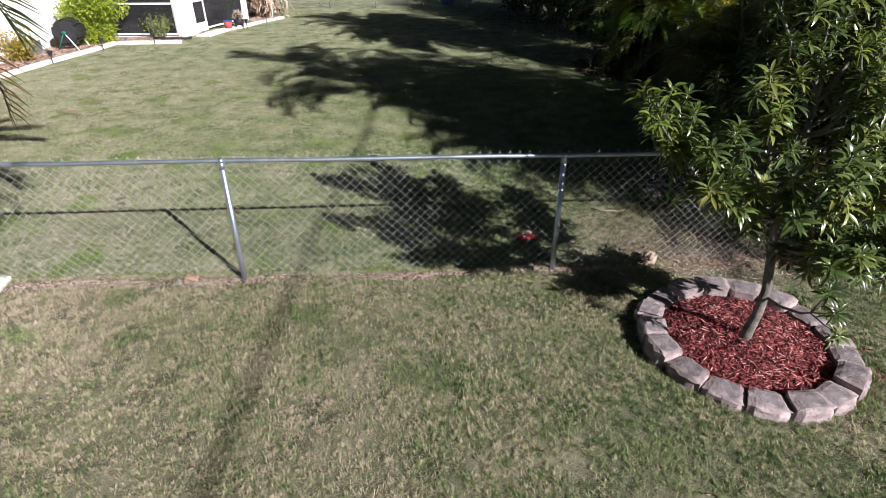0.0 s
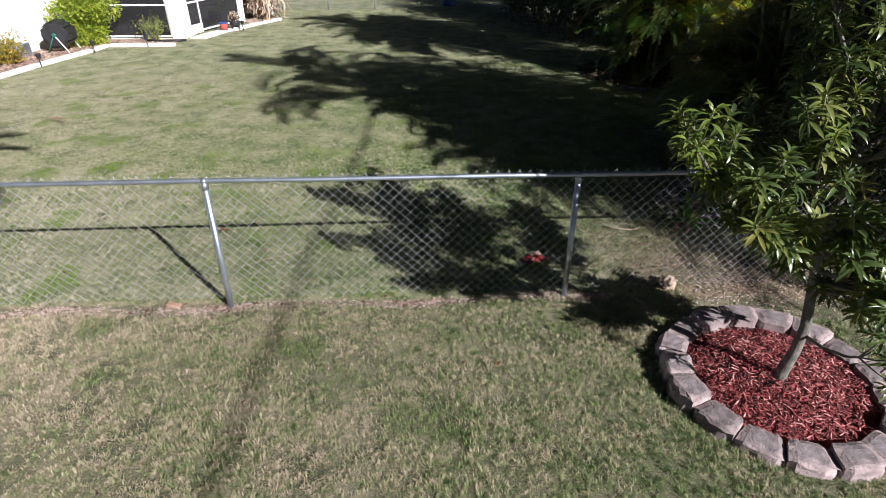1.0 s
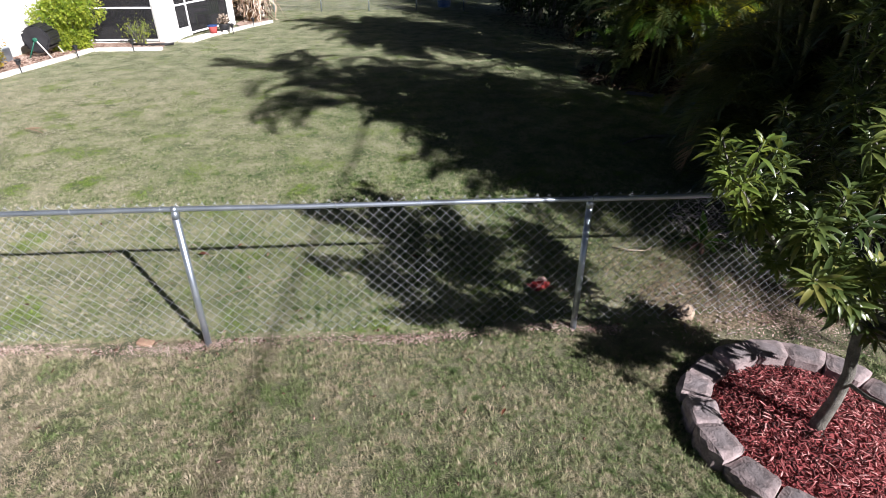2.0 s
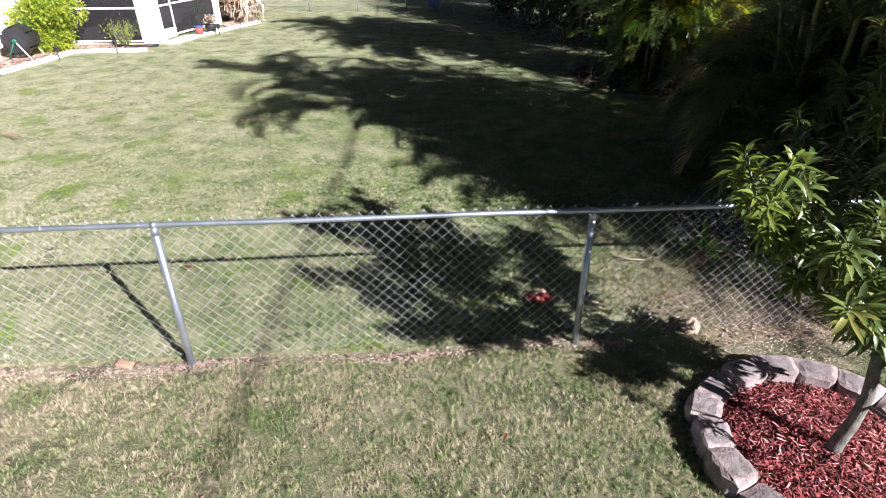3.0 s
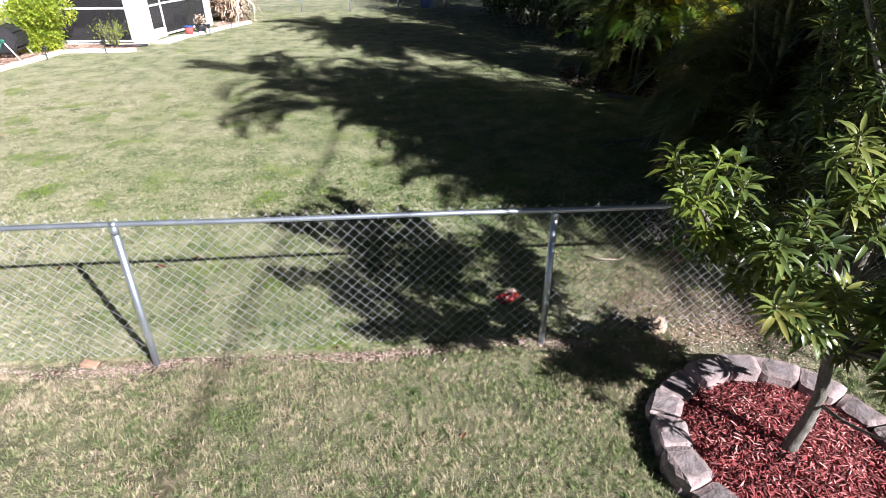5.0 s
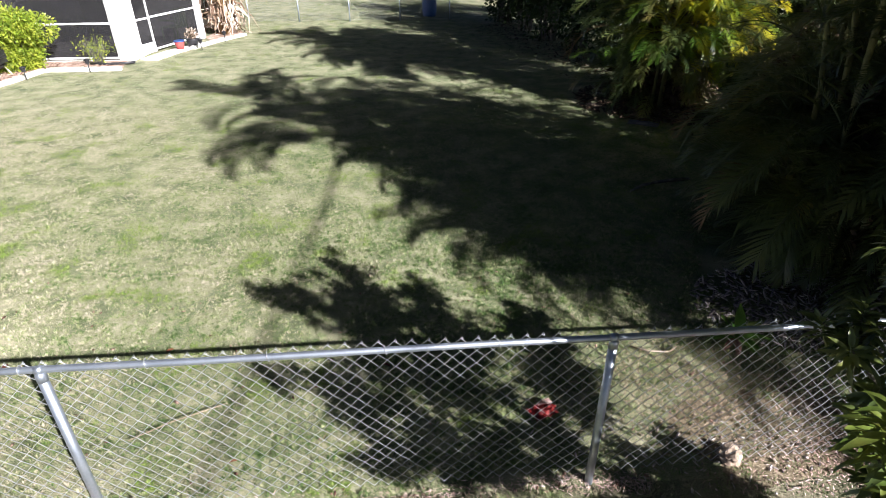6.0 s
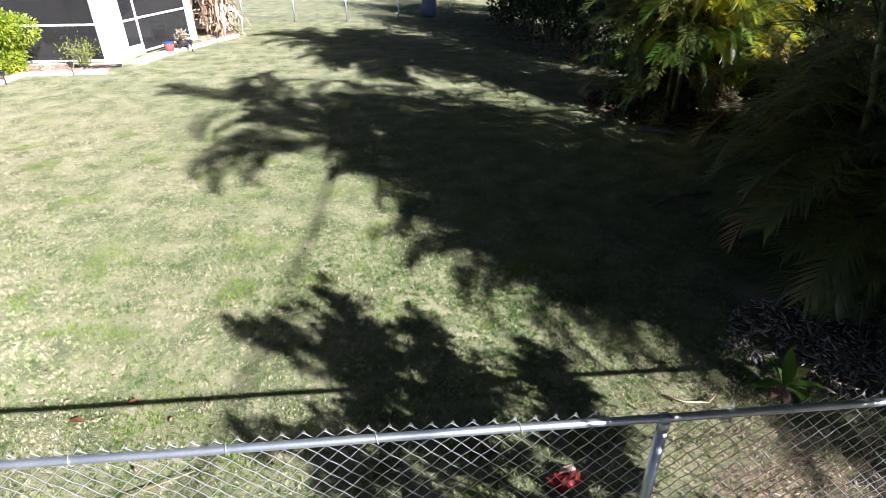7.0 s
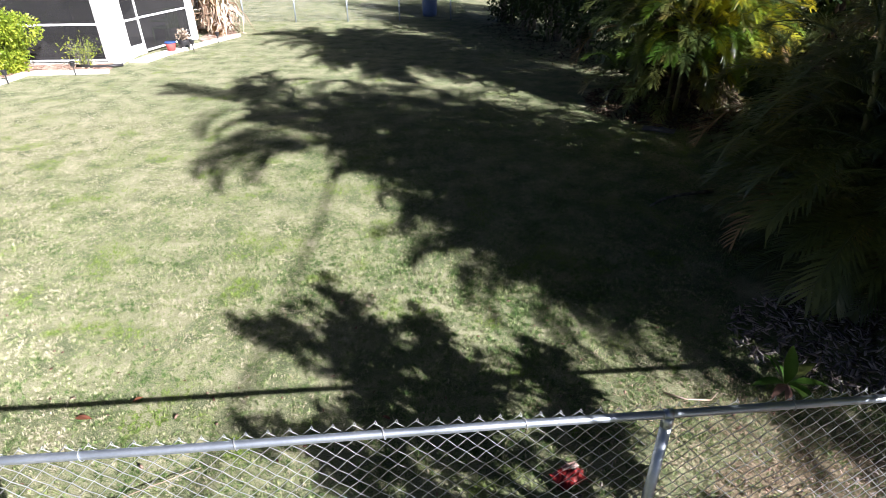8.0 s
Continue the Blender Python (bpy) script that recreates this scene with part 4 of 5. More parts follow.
# ---- hedge of dense shrubs, and shrubs added for shade ----
def shrub(name, at, height, width, mat, leaves, size, seed, label, category="shrub", stems=7, group="", bare=0.12, thick=0.0):
    """A shrub of several leaning stems with a crown of small leaves."""
    r = random.Random(seed)
    s = thing(name, label, category, pose(*at), group)
    blobs = []
    for i in range(stems):
        a = 6.283 * i / stems + r.uniform(-0.4, 0.4)
        d = width * r.uniform(0.25, 0.75)
        h = height * r.uniform(0.6, 0.95)
        top = Vector((d * math.cos(a), d * math.sin(a), h))
        thick = thick or 0.012 + height * 0.006
        tube("stem", [(0.12 * width * math.cos(a), 0.12 * width * math.sin(a), -0.03), (top.x * 0.5, top.y * 0.5, h * 0.5), top], [thick, thick * 0.7, thick * 0.3], BARK, s, 6)
        for k in range(3):
            f = r.uniform(bare + 0.15, 1.0)
            q = Vector((top.x * f, top.y * f, h * f))
            b2 = width * r.uniform(0.28, 0.5)
            blobs.append(((q.x + r.uniform(-0.2, 0.2) * width, q.y + r.uniform(-0.2, 0.2) * width, max(q.z, height * bare + b2 * 0.6)), (b2, b2, b2 * r.uniform(0.7, 1.1) * min(1.6, height / width / 1.3))))
    part("crown", leaf_cloud("crown", leaves, mat, blobs, size, seed), mat, s)
    return s


# The last eight are added as dark backing and sun blockers round the palms.
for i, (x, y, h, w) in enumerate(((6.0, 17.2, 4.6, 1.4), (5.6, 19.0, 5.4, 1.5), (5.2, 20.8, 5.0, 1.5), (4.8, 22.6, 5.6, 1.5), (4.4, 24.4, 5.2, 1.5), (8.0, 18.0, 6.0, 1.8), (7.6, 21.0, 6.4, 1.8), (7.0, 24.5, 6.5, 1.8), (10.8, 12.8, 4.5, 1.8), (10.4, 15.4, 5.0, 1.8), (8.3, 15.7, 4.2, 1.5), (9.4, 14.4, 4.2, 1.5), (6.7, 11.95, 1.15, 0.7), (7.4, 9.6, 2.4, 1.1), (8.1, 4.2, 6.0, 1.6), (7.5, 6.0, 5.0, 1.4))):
    shrub("hedge_fill_shrub", (x, y, 0), h, w, HEDGE, 3500 if h < 2 else 6500 if y > 9 else 10000, 0.15 if y > 9 else 0.2, 60 + i, "tall dark green dense shrub of hedge and added shade fill", "shrub", 10, "hedge along the yard", 0.03)

# ---- house with a screened porch ----
house = thing("house", "white stucco house with dark screened porch", "house")
CORNER, SIDE = Vector((-6.48, 18.55, 0)), math.degrees(math.atan2(0.959, 0.284))
M_SIDE = Matrix.Translation(CORNER) @ pose(0, 0, 0, 0, 0, SIDE)          # x along the side face, -y outward
M_FRONT = Matrix.Translation(CORNER) @ pose(0, 0, 0, 0, 0, 180)          # x to the west, +y outward
H_WALL = 2.55
part("corner_wall", boxed(-0.06, 0.0, -0.1, 0.66, 0.16, H_WALL, m=M_SIDE), STUCCO, house)
part("corner_wall", boxed(0.0, -0.12, -0.1, 0.17, 0.003, H_WALL, m=M_FRONT), STUCCO, house)
part("end_wall", boxed(3.36, 0.0, -0.1, 3.55, 0.16, H_WALL, m=M_SIDE), STUCCO, house)
part("header_wall", boxed(0.66, 0.0, 2.2, 3.36, 0.16, H_WALL, m=M_SIDE), STUCCO, house)
part("header_wall", boxed(0.17, -0.12, 2.2, 3.1, 0.003, H_WALL, m=M_FRONT), STUCCO, house)
part("west_wall", boxed(-9.9, 9.0, -0.1, -9.55, 18.55, H_WALL), STUCCO, house)
part("south_wall", boxed(-16.0, 8.8, -0.1, -9.55, 9.0, H_WALL), STUCCO, house)
part("back_wall", boxed(-10.0, 23.9, -0.1, -5.0, 24.1, H_WALL), STUCCO, house)
part("inner_wall", boxed(-9.75, 18.4, -0.1, -9.55, 24.0, H_WALL), STUCCO, house)
part("north_wall", boxed(3.36, 0.16, -0.1, 3.55, 4.4, H_WALL, m=M_SIDE), STUCCO, house)
part("porch_slab", boxed(-9.6, 18.58, -0.1, -6.3, 23.9, 0.03), KERB, house)
part("roof", boxed(-16.5, 8.4, H_WALL, -9.1, 26, H_WALL + 0.12), SHINGLE, house, "grey shingle roof")
bm = bmesh.new()
pts = [(-9.1, 18.1), (-6.1, 18.1), (-4.9, 22.4), (-4.6, 24.6), (-9.1, 24.6)]
lo = [bm.verts.new((x, y, H_WALL)) for x, y in pts]
hi = [bm.verts.new((x, y, H_WALL + 0.12)) for x, y in pts]
bm.faces.new(lo[::-1]), bm.faces.new(hi)
for i in range(5):
    bm.faces.new((lo[i], lo[(i + 1) % 5], hi[(i + 1) % 5], hi[i]))
part("porch_roof", bm, SHINGLE, house, "flat porch roof edge")


def screen_panel(m, x0, x1, z0, z1, y, rails, posts, kick):
    """A dark insect screen in a white aluminium frame, with a kick plate below."""
    sc = part("screen_panel", boxed(x0, y - 0.004, z0, x1, y + 0.004, z1, m=m), SCREEN, house, "dark insect screen in white frame")
    b0, b1 = y - 0.025, y + 0.025
    for z in (z0, z1 - 0.05, *rails):
        part("frame_rail", boxed(x0, b0, z, x1, b1, z + 0.05, 0.004, m=m), WHITE, sc)
    for x in posts:
        part("frame_post", boxed(x, b0 - 0.003, z0, x + 0.05, b1 + 0.003, z1, 0.004, m=m), WHITE, sc)
    if kick:
        part("kick_plate", boxed(x0, b0 + 0.002, 0.02, x1, b1 - 0.002, z0, m=m), WHITE, sc)


screen_panel(M_SIDE, 0.66, 1.28, 0.23, 2.2, 0.08, [0.875], [0.66, 1.215], True)
screen_panel(M_SIDE, 1.283, 3.36, 0.06, 2.2, 0.08, [0.885], [3.31], False)
screen_panel(M_FRONT, 0.172, 3.05, 0.06, 2.2, -0.06, [0.9], [0.172, 2.98], False)

# garden bed with a white kerb
bed = tagged(part("planting_bed", mesh_from("planting_bed", [(-9.56, 9.2, 0.03), (-9.0, 10.0, 0.03), (-8.68, 13.5, 0.03), (-8.5, 14.9, 0.03), (-8.16, 16.6, 0.03), (-8.05, 17.45, 0.03), (-6.2, 17.55, 0.03), (-6.45, 18.5, 0.03), (-9.56, 18.5, 0.03)], [tuple(range(9))], BEDMULCH), BEDMULCH), "red-brown mulched planting bed along the house", "planting bed", kind="structure")
part("planting_bed", mesh_from("planting_bed", [(-5.45, 21.8, 0.035), (-5.1, 21.2, 0.035), (-4.4, 22.3, 0.035), (-4.6, 23.0, 0.035), (-5.4, 24.0, 0.035)], [(0, 1, 2, 3, 4)], BEDMULCH), BEDMULCH)
tagged(bpy.data.objects["planting_bed.001"], "mulched bed below dry banana plants", "planting bed", kind="structure")


def kerb(points, label):
    """A low rounded kerb poured in lengths along a line."""
    k = thing("kerb", label, "kerb", kind="structure")
    for (ax, ay), (bx, by) in zip(points, points[1:]):
        l = math.hypot(bx - ax, by - ay)
        n = max(1, round(l / 0.9))
        for i in range(n):
            m = pose(ax + (bx - ax) * i / n, ay + (by - ay) * i / n, 0, 0, 0, math.degrees(math.atan2(by - ay, bx - ax)))
            part("kerb_length", boxed(0.004, -0.08, -0.05, l / n - 0.004, 0.08, 0.085, 0.02, m=m), KERB, k)


kerb([(-8.98, 10.0), (-8.66, 13.5), (-8.48, 14.9), (-8.13, 16.6), (-8.03, 17.45)], "white painted low kerb round planting bed")
kerb([(-7.94, 17.47), (-6.2, 17.52)], "white painted low kerb before the porch")
kerb([(-5.3, 20.1), (-4.95, 21.1), (-4.35, 22.3)], "white painted low kerb below banana plants")
for i, (x, y) in enumerate(((-5.95, 18.9), (-5.8, 19.5), (-5.62, 20.1), (-5.4, 20.75))):
    tagged(part("paver", boxed(-0.24, -0.29, -0.03, 0.24, 0.29, 0.035, 0.008, m=pose(x + 0.05, y, 0, 0, 0, -16 + i * 2)), KERB), "pale square concrete paver beside the porch", "paver", "pavers along the porch")

shrub("lime_bush", (-8.55, 17.75, 0), 1.3, 0.82, BUSHLEAF, 15000, 0.08, 80, "lime green broadleaf bush before the porch screen", "bush", 9, bare=0.02)
shrub("orange_bush", (-9.2, 15.2, 0), 0.75, 0.5, RUSTBUSH, 1800, 0.07, 81, "low orange and green bush against the white wall", "bush", 6, bare=0.02)
shrub("sparse_bush", (-6.98, 18.15, 0), 0.74, 0.5, BUSHLEAF, 420, 0.06, 82, "sparse bare-stemmed bush before the porch screen", "bush", 26, bare=0.2, thick=0.008)

# ---- far fence, neighbour's yard ----
fence_line(-5.6, 6.4, pose(0, 25.1, 0), [-4.85, -3.05, -1.22, 0.62, 2.45, 4.3], 1.2, "galvanised chain link fence at the far end", pitch=0.06, step=0.06, wire=0.0028)
tagged(part("barrel", mesh_from("barrel", *lathe([(0.02, 0.0), (0.24, 0.0), (0.27, 0.1), (0.28, 0.4), (0.27, 0.75), (0.24, 0.86), (0.2, 0.87), (0.02, 0.85)], 18), BLUEP, True), BLUEP, m=pose(1.75, 26.2, 0)), "blue plastic barrel behind the far fence", "barrel")

# ---- overhead cable that shades a line on the lawn ----
cable = thing("overhead_cable", "black utility cable hung between two wooden poles", "cable")
cab = [(7.55, -24.0, 8.3), (7.72, -13.0, 7.75), (7.82, -6.6, 7.55), (7.9, -3.4, 7.5), (8.18, 0.0, 7.5), (8.34, 7.5, 7.6), (8.6, 27.0, 8.4)]
tube("cable", cab, 0.026, BLACK, cable, 6)
for x, y in ((7.55, -24.0), (8.6, 27.0)):
    tagged(part("utility_pole", mesh_from("utility_pole", *tube_data([(x, y, -0.3), (x, y, 8.5)], [0.16, 0.11], 12), WOOD, True), WOOD), "grey weathered wooden utility pole", "pole")


# ---- porch side: tumbler, lights, pots, chair ----
def path_light(x, y):
    t = thing("path_light", "black solar stake light beside the kerb", "garden light", pose(x, y, 0, random.uniform(-4, 4), random.uniform(-4, 4), 0), "solar lights along the kerb")
    tube("stake", [(0, 0, -0.05), (0, 0, 0.2)], 0.012, BLACK, t, 8)
    part("lantern", mesh_from("lantern", *lathe([(0.02, 0.19), (0.045, 0.2), (0.05, 0.27), (0.02, 0.28)], 12), BLACK), BLACK, t)
    part("cap", mesh_from("cap", *lathe([(0.03, 0.27), (0.075, 0.275), (0.06, 0.3), (0.01, 0.315)], 14), BLACK, True), BLACK, t)


for x, y in ((-8.36, 14.95), (-7.95, 16.62), (-6.9, 17.4), (-5.0, 19.98), (-4.68, 21.2)):
    path_light(x, y)

tumbler = thing("compost_tumbler", "black hexagonal compost tumbler on a pale tube stand", "composter", pose(-8.8, 16.78, 0, 0, 0, 98) @ Matrix.Scale(0.83, 4))
bm = bmesh.new()
bmesh.ops.create_cone(bm, cap_ends=True, segments=6, radius1=0.4, radius2=0.4, depth=0.78)
bmesh.ops.bevel(bm, geom=list(bm.edges), offset=0.035, segments=2, affect="EDGES")
bmesh.ops.transform(bm, matrix=pose(0, 0, 0.56, 0, 90, 0), verts=bm.verts)
drum = part("drum", bm, BLACK, tumbler)
for k in range(6):
    part("panel_rib", boxed(-0.36, -0.17, 0.345, 0.36, 0.17, 0.362, 0.006, m=pose(0, 0, 0.56, 60 * k + 30, 0, 0)), BLACK, drum)
for x in (-0.42, 0.42):
    v, f = lathe([(0.02, -0.03), (0.065, -0.03), (0.065, 0.01), (0.04, 0.03), (0.02, 0.03)], 14)
    part("hub", mesh_from("hub", [pose(x, 0, 0.56, 0, 90, 0) @ Vector(p) for p in v], f, GREENP, True), GREENP, tumbler, "green plastic hub")
    for s in (-1, 1):
        tube("leg", [(x * 1.02, 0, 0.58), (x * 1.04, s * 0.34, -0.02)], 0.016, GREENP if (x < 0 and s > 0) else WHITE, tumbler, 8)
tagged(part("utility_box", boxed(-9.54, 15.95, 0.0, -9.3, 16.25, 0.34, 0.02), STEEL), "grey utility box against the house wall", "box")

tagged(tube("drain_pipe", [(-7.2, 18.1, 0.05), (-6.8, 18.0, 0.055), (-6.4, 18.05, 0.055), (-6.12, 18.16, 0.06)], 0.032, BLACK, None, 10), "black flexible drain pipe lying along the bed", "pipe")
pot = thing("flower_pot", "large red plastic pot with blue rim on pavers", "pot", pose(-5.6, 20.0, 0.035) @ Matrix.Scale(0.74, 4))
part("pot_body", mesh_from("pot_body", *lathe([(0.02, 0.0), (0.13, 0.0), (0.185, 0.27), (0.17, 0.27), (0.02, 0.25)], 20), TERRA, True), TERRA, pot)
part("rim", mesh_from("rim", *lathe([(0.165, 0.27), (0.195, 0.27), (0.2, 0.31), (0.175, 0.31)], 20), BLUEP, True), BLUEP, pot, "blue rim band")
pot2 = thing("flower_pot", "small black pot with pale dry plant on pavers", "pot", pose(-5.35, 20.35, 0.035))
part("pot_body", mesh_from("pot_body", *lathe([(0.02, 0.0), (0.13, 0.0), (0.17, 0.2), (0.16, 0.22), (0.02, 0.19)], 18), BLACK, True), BLACK, pot2)
part("plant", leaf_cloud("plant", 260, DRYLEAF, [((0, 0, 0.36), (0.17, 0.17, 0.16))], 0.08, 91, 0.3), DRYLEAF, pot2)

chair = thing("garden_chair", "pale green tube chair inside the screened porch", "chair", M_SIDE @ pose(2.72, 0.42, 0.03))
for x in (-0.26, 0.26):
    for y in (-0.24, 0.26):
        tube("leg", [(x, y, 0), (x, y, 0.95 if y < 0 else 0.42)], 0.02, PALEGREEN, chair, 8)
    part("armrest", boxed(x - 0.03, -0.24, 0.6, x + 0.03, 0.28, 0.64, 0.01), PALEGREEN, chair)
part("seat", boxed(-0.26, -0.24, 0.4, 0.26, 0.28, 0.44, 0.012), PALEGREEN, chair)
for k in range(4):
    part("back_slat", boxed(-0.2 + 0.11 * k, -0.265, 0.44, -0.13 + 0.11 * k, -0.24, 0.95, 0.006), PALEGREEN, chair)


# ---- banana plants with hanging dry leaves ----
def strip_leaf(v, f, start, out, drop, width, r):
    """A long torn dry leaf that bends out and hangs."""
    p, prev = Vector(start), None
    side = Vector((-out.y, out.x, 0)).normalized()
    b0 = len(v)
    n = 7
    sway = Vector((0, 0, 0))
    for i in range(n + 1):
        t = i / n
        sway += Vector((r.uniform(-0.12, 0.12), r.uniform(-0.12, 0.12), r.uniform(-0.07, 0.07)))
        q = p + sway + out * (math.sin(t * 1.6) * 0.9) + Vector((r.uniform(-0.02, 0.02), r.uniform(-0.02, 0.02), 0.12 * math.sin(t * 3) - drop * t * t))
        w = width * (0.15 + math.sin(math.pi * (0.1 + 0.9 * t)))
        q.z = max(q.z, 0.03 + 0.02 * t)
        v.append(q - side * w / 2 + Vector((0, 0, r.uniform(-0.02, 0.02)))), v.append(q + Vector((0, 0, 0.02))), v.append(q + side * w / 2)
    for i in range(n):
        a = b0 + i * 3
        f += [(a, a + 3, a + 4, a + 1), (a + 1, a + 4, a + 5, a + 2)]


def banana(at, seed, height, label):
    r = random.Random(seed)
    b2 = thing("banana_plant", label, "banana plant", pose(*at), "banana plants beside the porch")
    for k in range(3):
        a = r.uniform(0, 6.28)
        x, y = 0.16 * math.cos(a + 2.1 * k), 0.16 * math.sin(a + 2.1 * k)
        h = height * r.uniform(0.7, 1)
        tube("stem", [(x, y, -0.05), (x * 1.2, y * 1.2, h * 0.5), (x * 1.6, y * 1.6, h)], [0.11, 0.09, 0.05], DEADFROND, b2, 10)
        for j in range(48):
            v, f = [], []
            q = r.uniform(0.08, 0.75)
            a2 = r.uniform(0, 6.28)
            strip_leaf(v, f, (x * 1.3, y * 1.3, h * q), Vector((math.cos(a2), math.sin(a2), r.uniform(-0.1, 0.3))) * (0.15 + 0.6 * r.random() ** 1.5), h * q * r.uniform(0.6, 1.1), r.uniform(0.02, 0.07), r)
            part("dry_leaf", mesh_from("dry_leaf", v, f, DRYBANANA, True), DRYBANANA, b2)
        for j in range(4):
            v, f = [], []
            a2 = r.uniform(0, 6.28)
            strip_leaf(v, f, (x * 1.6, y * 1.6, h * 0.98), Vector((math.cos(a2), math.sin(a2), 0.9)) * r.uniform(0.6, 1.0), r.uniform(0.6, 1.1), 0.3, r)
            part("leaf", mesh_from("leaf", v, f, BUSHLEAF, True), BUSHLEAF, b2, "broad yellow-green leaf")
    return b2


DRYBANANA = material("dry_banana_leaf", [(0.1, (0.12, 0.07, 0.045)), (0.5, (0.34, 0.24, 0.17)), (0.9, (0.62, 0.52, 0.43))], 5, 60, 0.85, bump=0.1, by="piece", spread=0.9)
bn = banana((-4.95, 22.55, 0), 5, 2.3, "banana plant with dry brown hanging leaves")
v, f = [], []
strip_leaf(v, f, (0.3, 0, 1.75), Vector((0.95, 0.35, 0.2)), 1.15, 0.22, random.Random(2))
part("leaf", mesh_from("leaf", v, f, YELLOWSUNFROND, True), YELLOWSUNFROND, bn, "broad yellow hanging leaf")
banana((-5.3, 23.5, 0), 6, 2.6, "taller banana plant with dry brown leaves")

# ---- litter, stones and small finds on the lawn ----
def lump(name, at, size, mat, seed, label, category, turn=0, rough=0.25):
    bm = bmesh.new()
    bmesh.ops.create_icosphere(bm, subdivisions=3, radius=1)
    for v in bm.verts:
        n = v.co.normalized()
        k = 1 + rough * noise.noise(n * 1.7 + Vector((seed, 0, 0))) + rough * 0.4 * noise.noise(n * 5 + Vector((0, seed, 0)))
        v.co = Vector((n.x * size[0], n.y * size[1], n.z * size[2])) * k
    return tagged(part(name, bm, mat, m=pose(*at, 0, 0, turn), smooth=False), label, category)


lump("rock", (2.9, 5.34, 0.035), (0.092, 0.07, 0.062), ROCK, 3, "pale tan broken rock on dry grass", "rock", 30, 0.4)
tagged(part("brick", boxed(-0.07, -0.035, 0, 0.07, 0.035, 0.05, 0.014, m=pose(-1.6, 5.17, -0.022, 3, 6, -12)), BRICK), "worn terracotta brick half sunk under the fence", "brick")
tagged(part("paver", boxed(-0.2, -0.2, -0.03, 0.2, 0.2, 0.04, 0.01, m=pose(-3.5, 5.0, 0, 0, 0, 8)), KERB), "grey concrete paver under the fence", "paver")


def crumpled(name, at, size, mat, seed, label, category, turn):
    """A crushed foil or paper sheet."""
    bm = bmesh.new()
    bmesh.ops.create_grid(bm, x_segments=9, y_segments=7, size=1)
    for v in bm.verts:
        p = v.co.copy()
        c = noise.noise(p * 2.3 + Vector((seed, 0, 0)))
        v.co = Vector((p.x * size[0] + 0.02 * noise.noise(p * 3), p.y * size[1], size[2] * (0.4 + abs(c) * 1.6) * (1 - 0.4 * p.x * p.x)))
    bmesh.ops.solidify(bm, geom=bm.faces[:], thickness=0.004)
    return tagged(part(name, bm, mat, m=pose(*at, 0, 0, turn)), label, category)


wrapper = crumpled("snack_wrapper", (1.73, 5.82, 0.02), (0.1, 0.07, 0.035), REDP, 4, "crumpled shiny red wrapper with pale lining on the lawn", "wrapper", 25)
lining = crumpled("lining", (1.75, 5.875, 0.045), (0.055, 0.017, 0.03), FOIL, 12, "pale inner side folded out", "", 10)
lining.parent, lining.matrix_parent_inverse = wrapper, (pose(1.73, 5.82, 0.02, 0, 0, 25)).inverted()
crumpled("fallen_board", (5.0, 12.45, 0.02), (0.26, 0.13, 0.02), SCRAP, 8, "flat blue-grey plastic scrap on shaded lawn", "scrap", -30)
crumpled("bark_piece", (4.42, 13.6, 0.02), (0.13, 0.04, 0.05), ROCK, 9, "pale curled piece of palm bark on lawn", "bark", 130)
tube_ob = tube("fallen_branch", [(3.75, 9.62, 0.02), (3.95, 9.72, 0.06), (4.25, 9.85, 0.05), (4.7, 9.95, 0.04)], [0.012, 0.02, 0.022, 0.025], BARK, None, 7)
tagged(tube_ob, "dark fallen branch lying on shaded lawn", "branch")
tagged(tube("twig", [(-1.2, 5.72, 0.045), (-0.95, 5.86, 0.06), (-0.6, 6.03, 0.05)], 0.004, DRYLEAF, None, 5), "thin pale straight twig lying on grass", "twig")
tagged(tube("twig", [(2.62, 6.5, 0.03), (2.75, 6.4, 0.05), (2.92, 6.38, 0.05), (3.02, 6.47, 0.03)], 0.007, DRYLEAF, None, 5), "curved pale dry twig lying on grass", "twig")
for i, (x, y, s) in enumerate(((-1.61, 6.51, 0.07), (-1.27, 6.64, 0.05), (-2.5, 6.5, 0.06), (0.6, 6.35, 0.05), (-0.4, 5.5, 0.04), (1.2, 4.3, 0.04))):
    v, f = [], []
    leaf_data(v, f, Matrix.Identity(4), s * 1.6, s * 0.6, 0.3, 0.5)
    tagged(part("fallen_leaf", mesh_from("fallen_leaf", v, f, REDLEAF, True), REDLEAF, m=pose(x, y, 0.05, 8, -6, 47 * i)), "rust coloured fallen leaf on the lawn", "leaf", "fallen leaves")
df = thing("dry_frond", "reddish dry palm sheath lying on the lawn", "dry frond", pose(-5.5, 10.6, 0.03, 0, 0, -12))
for k in range(3):
    v, f = [], []
    leaf_data(v, f, pose(-0.3, 0, 0.02, 0, -12, -16 + 16 * k), 0.55 - 0.1 * k, 0.026, 0.25, 0.6)
    part("strip", mesh_from("strip", v, f, BRICK, True), BRICK, df)


def litter_place():
    d, a = math.sqrt(rng.random()), rng.uniform(0, 6.283)
    return 4.6 + 1.15 * d * math.cos(a), 7.0 + 0.75 * d * math.sin(a), 0.005 + rng.uniform(0, 0.04)


def fence_place():
    return 3.3 + rng.normal(0, 0.9), 5.45 + rng.normal(0, 0.22), 0.01


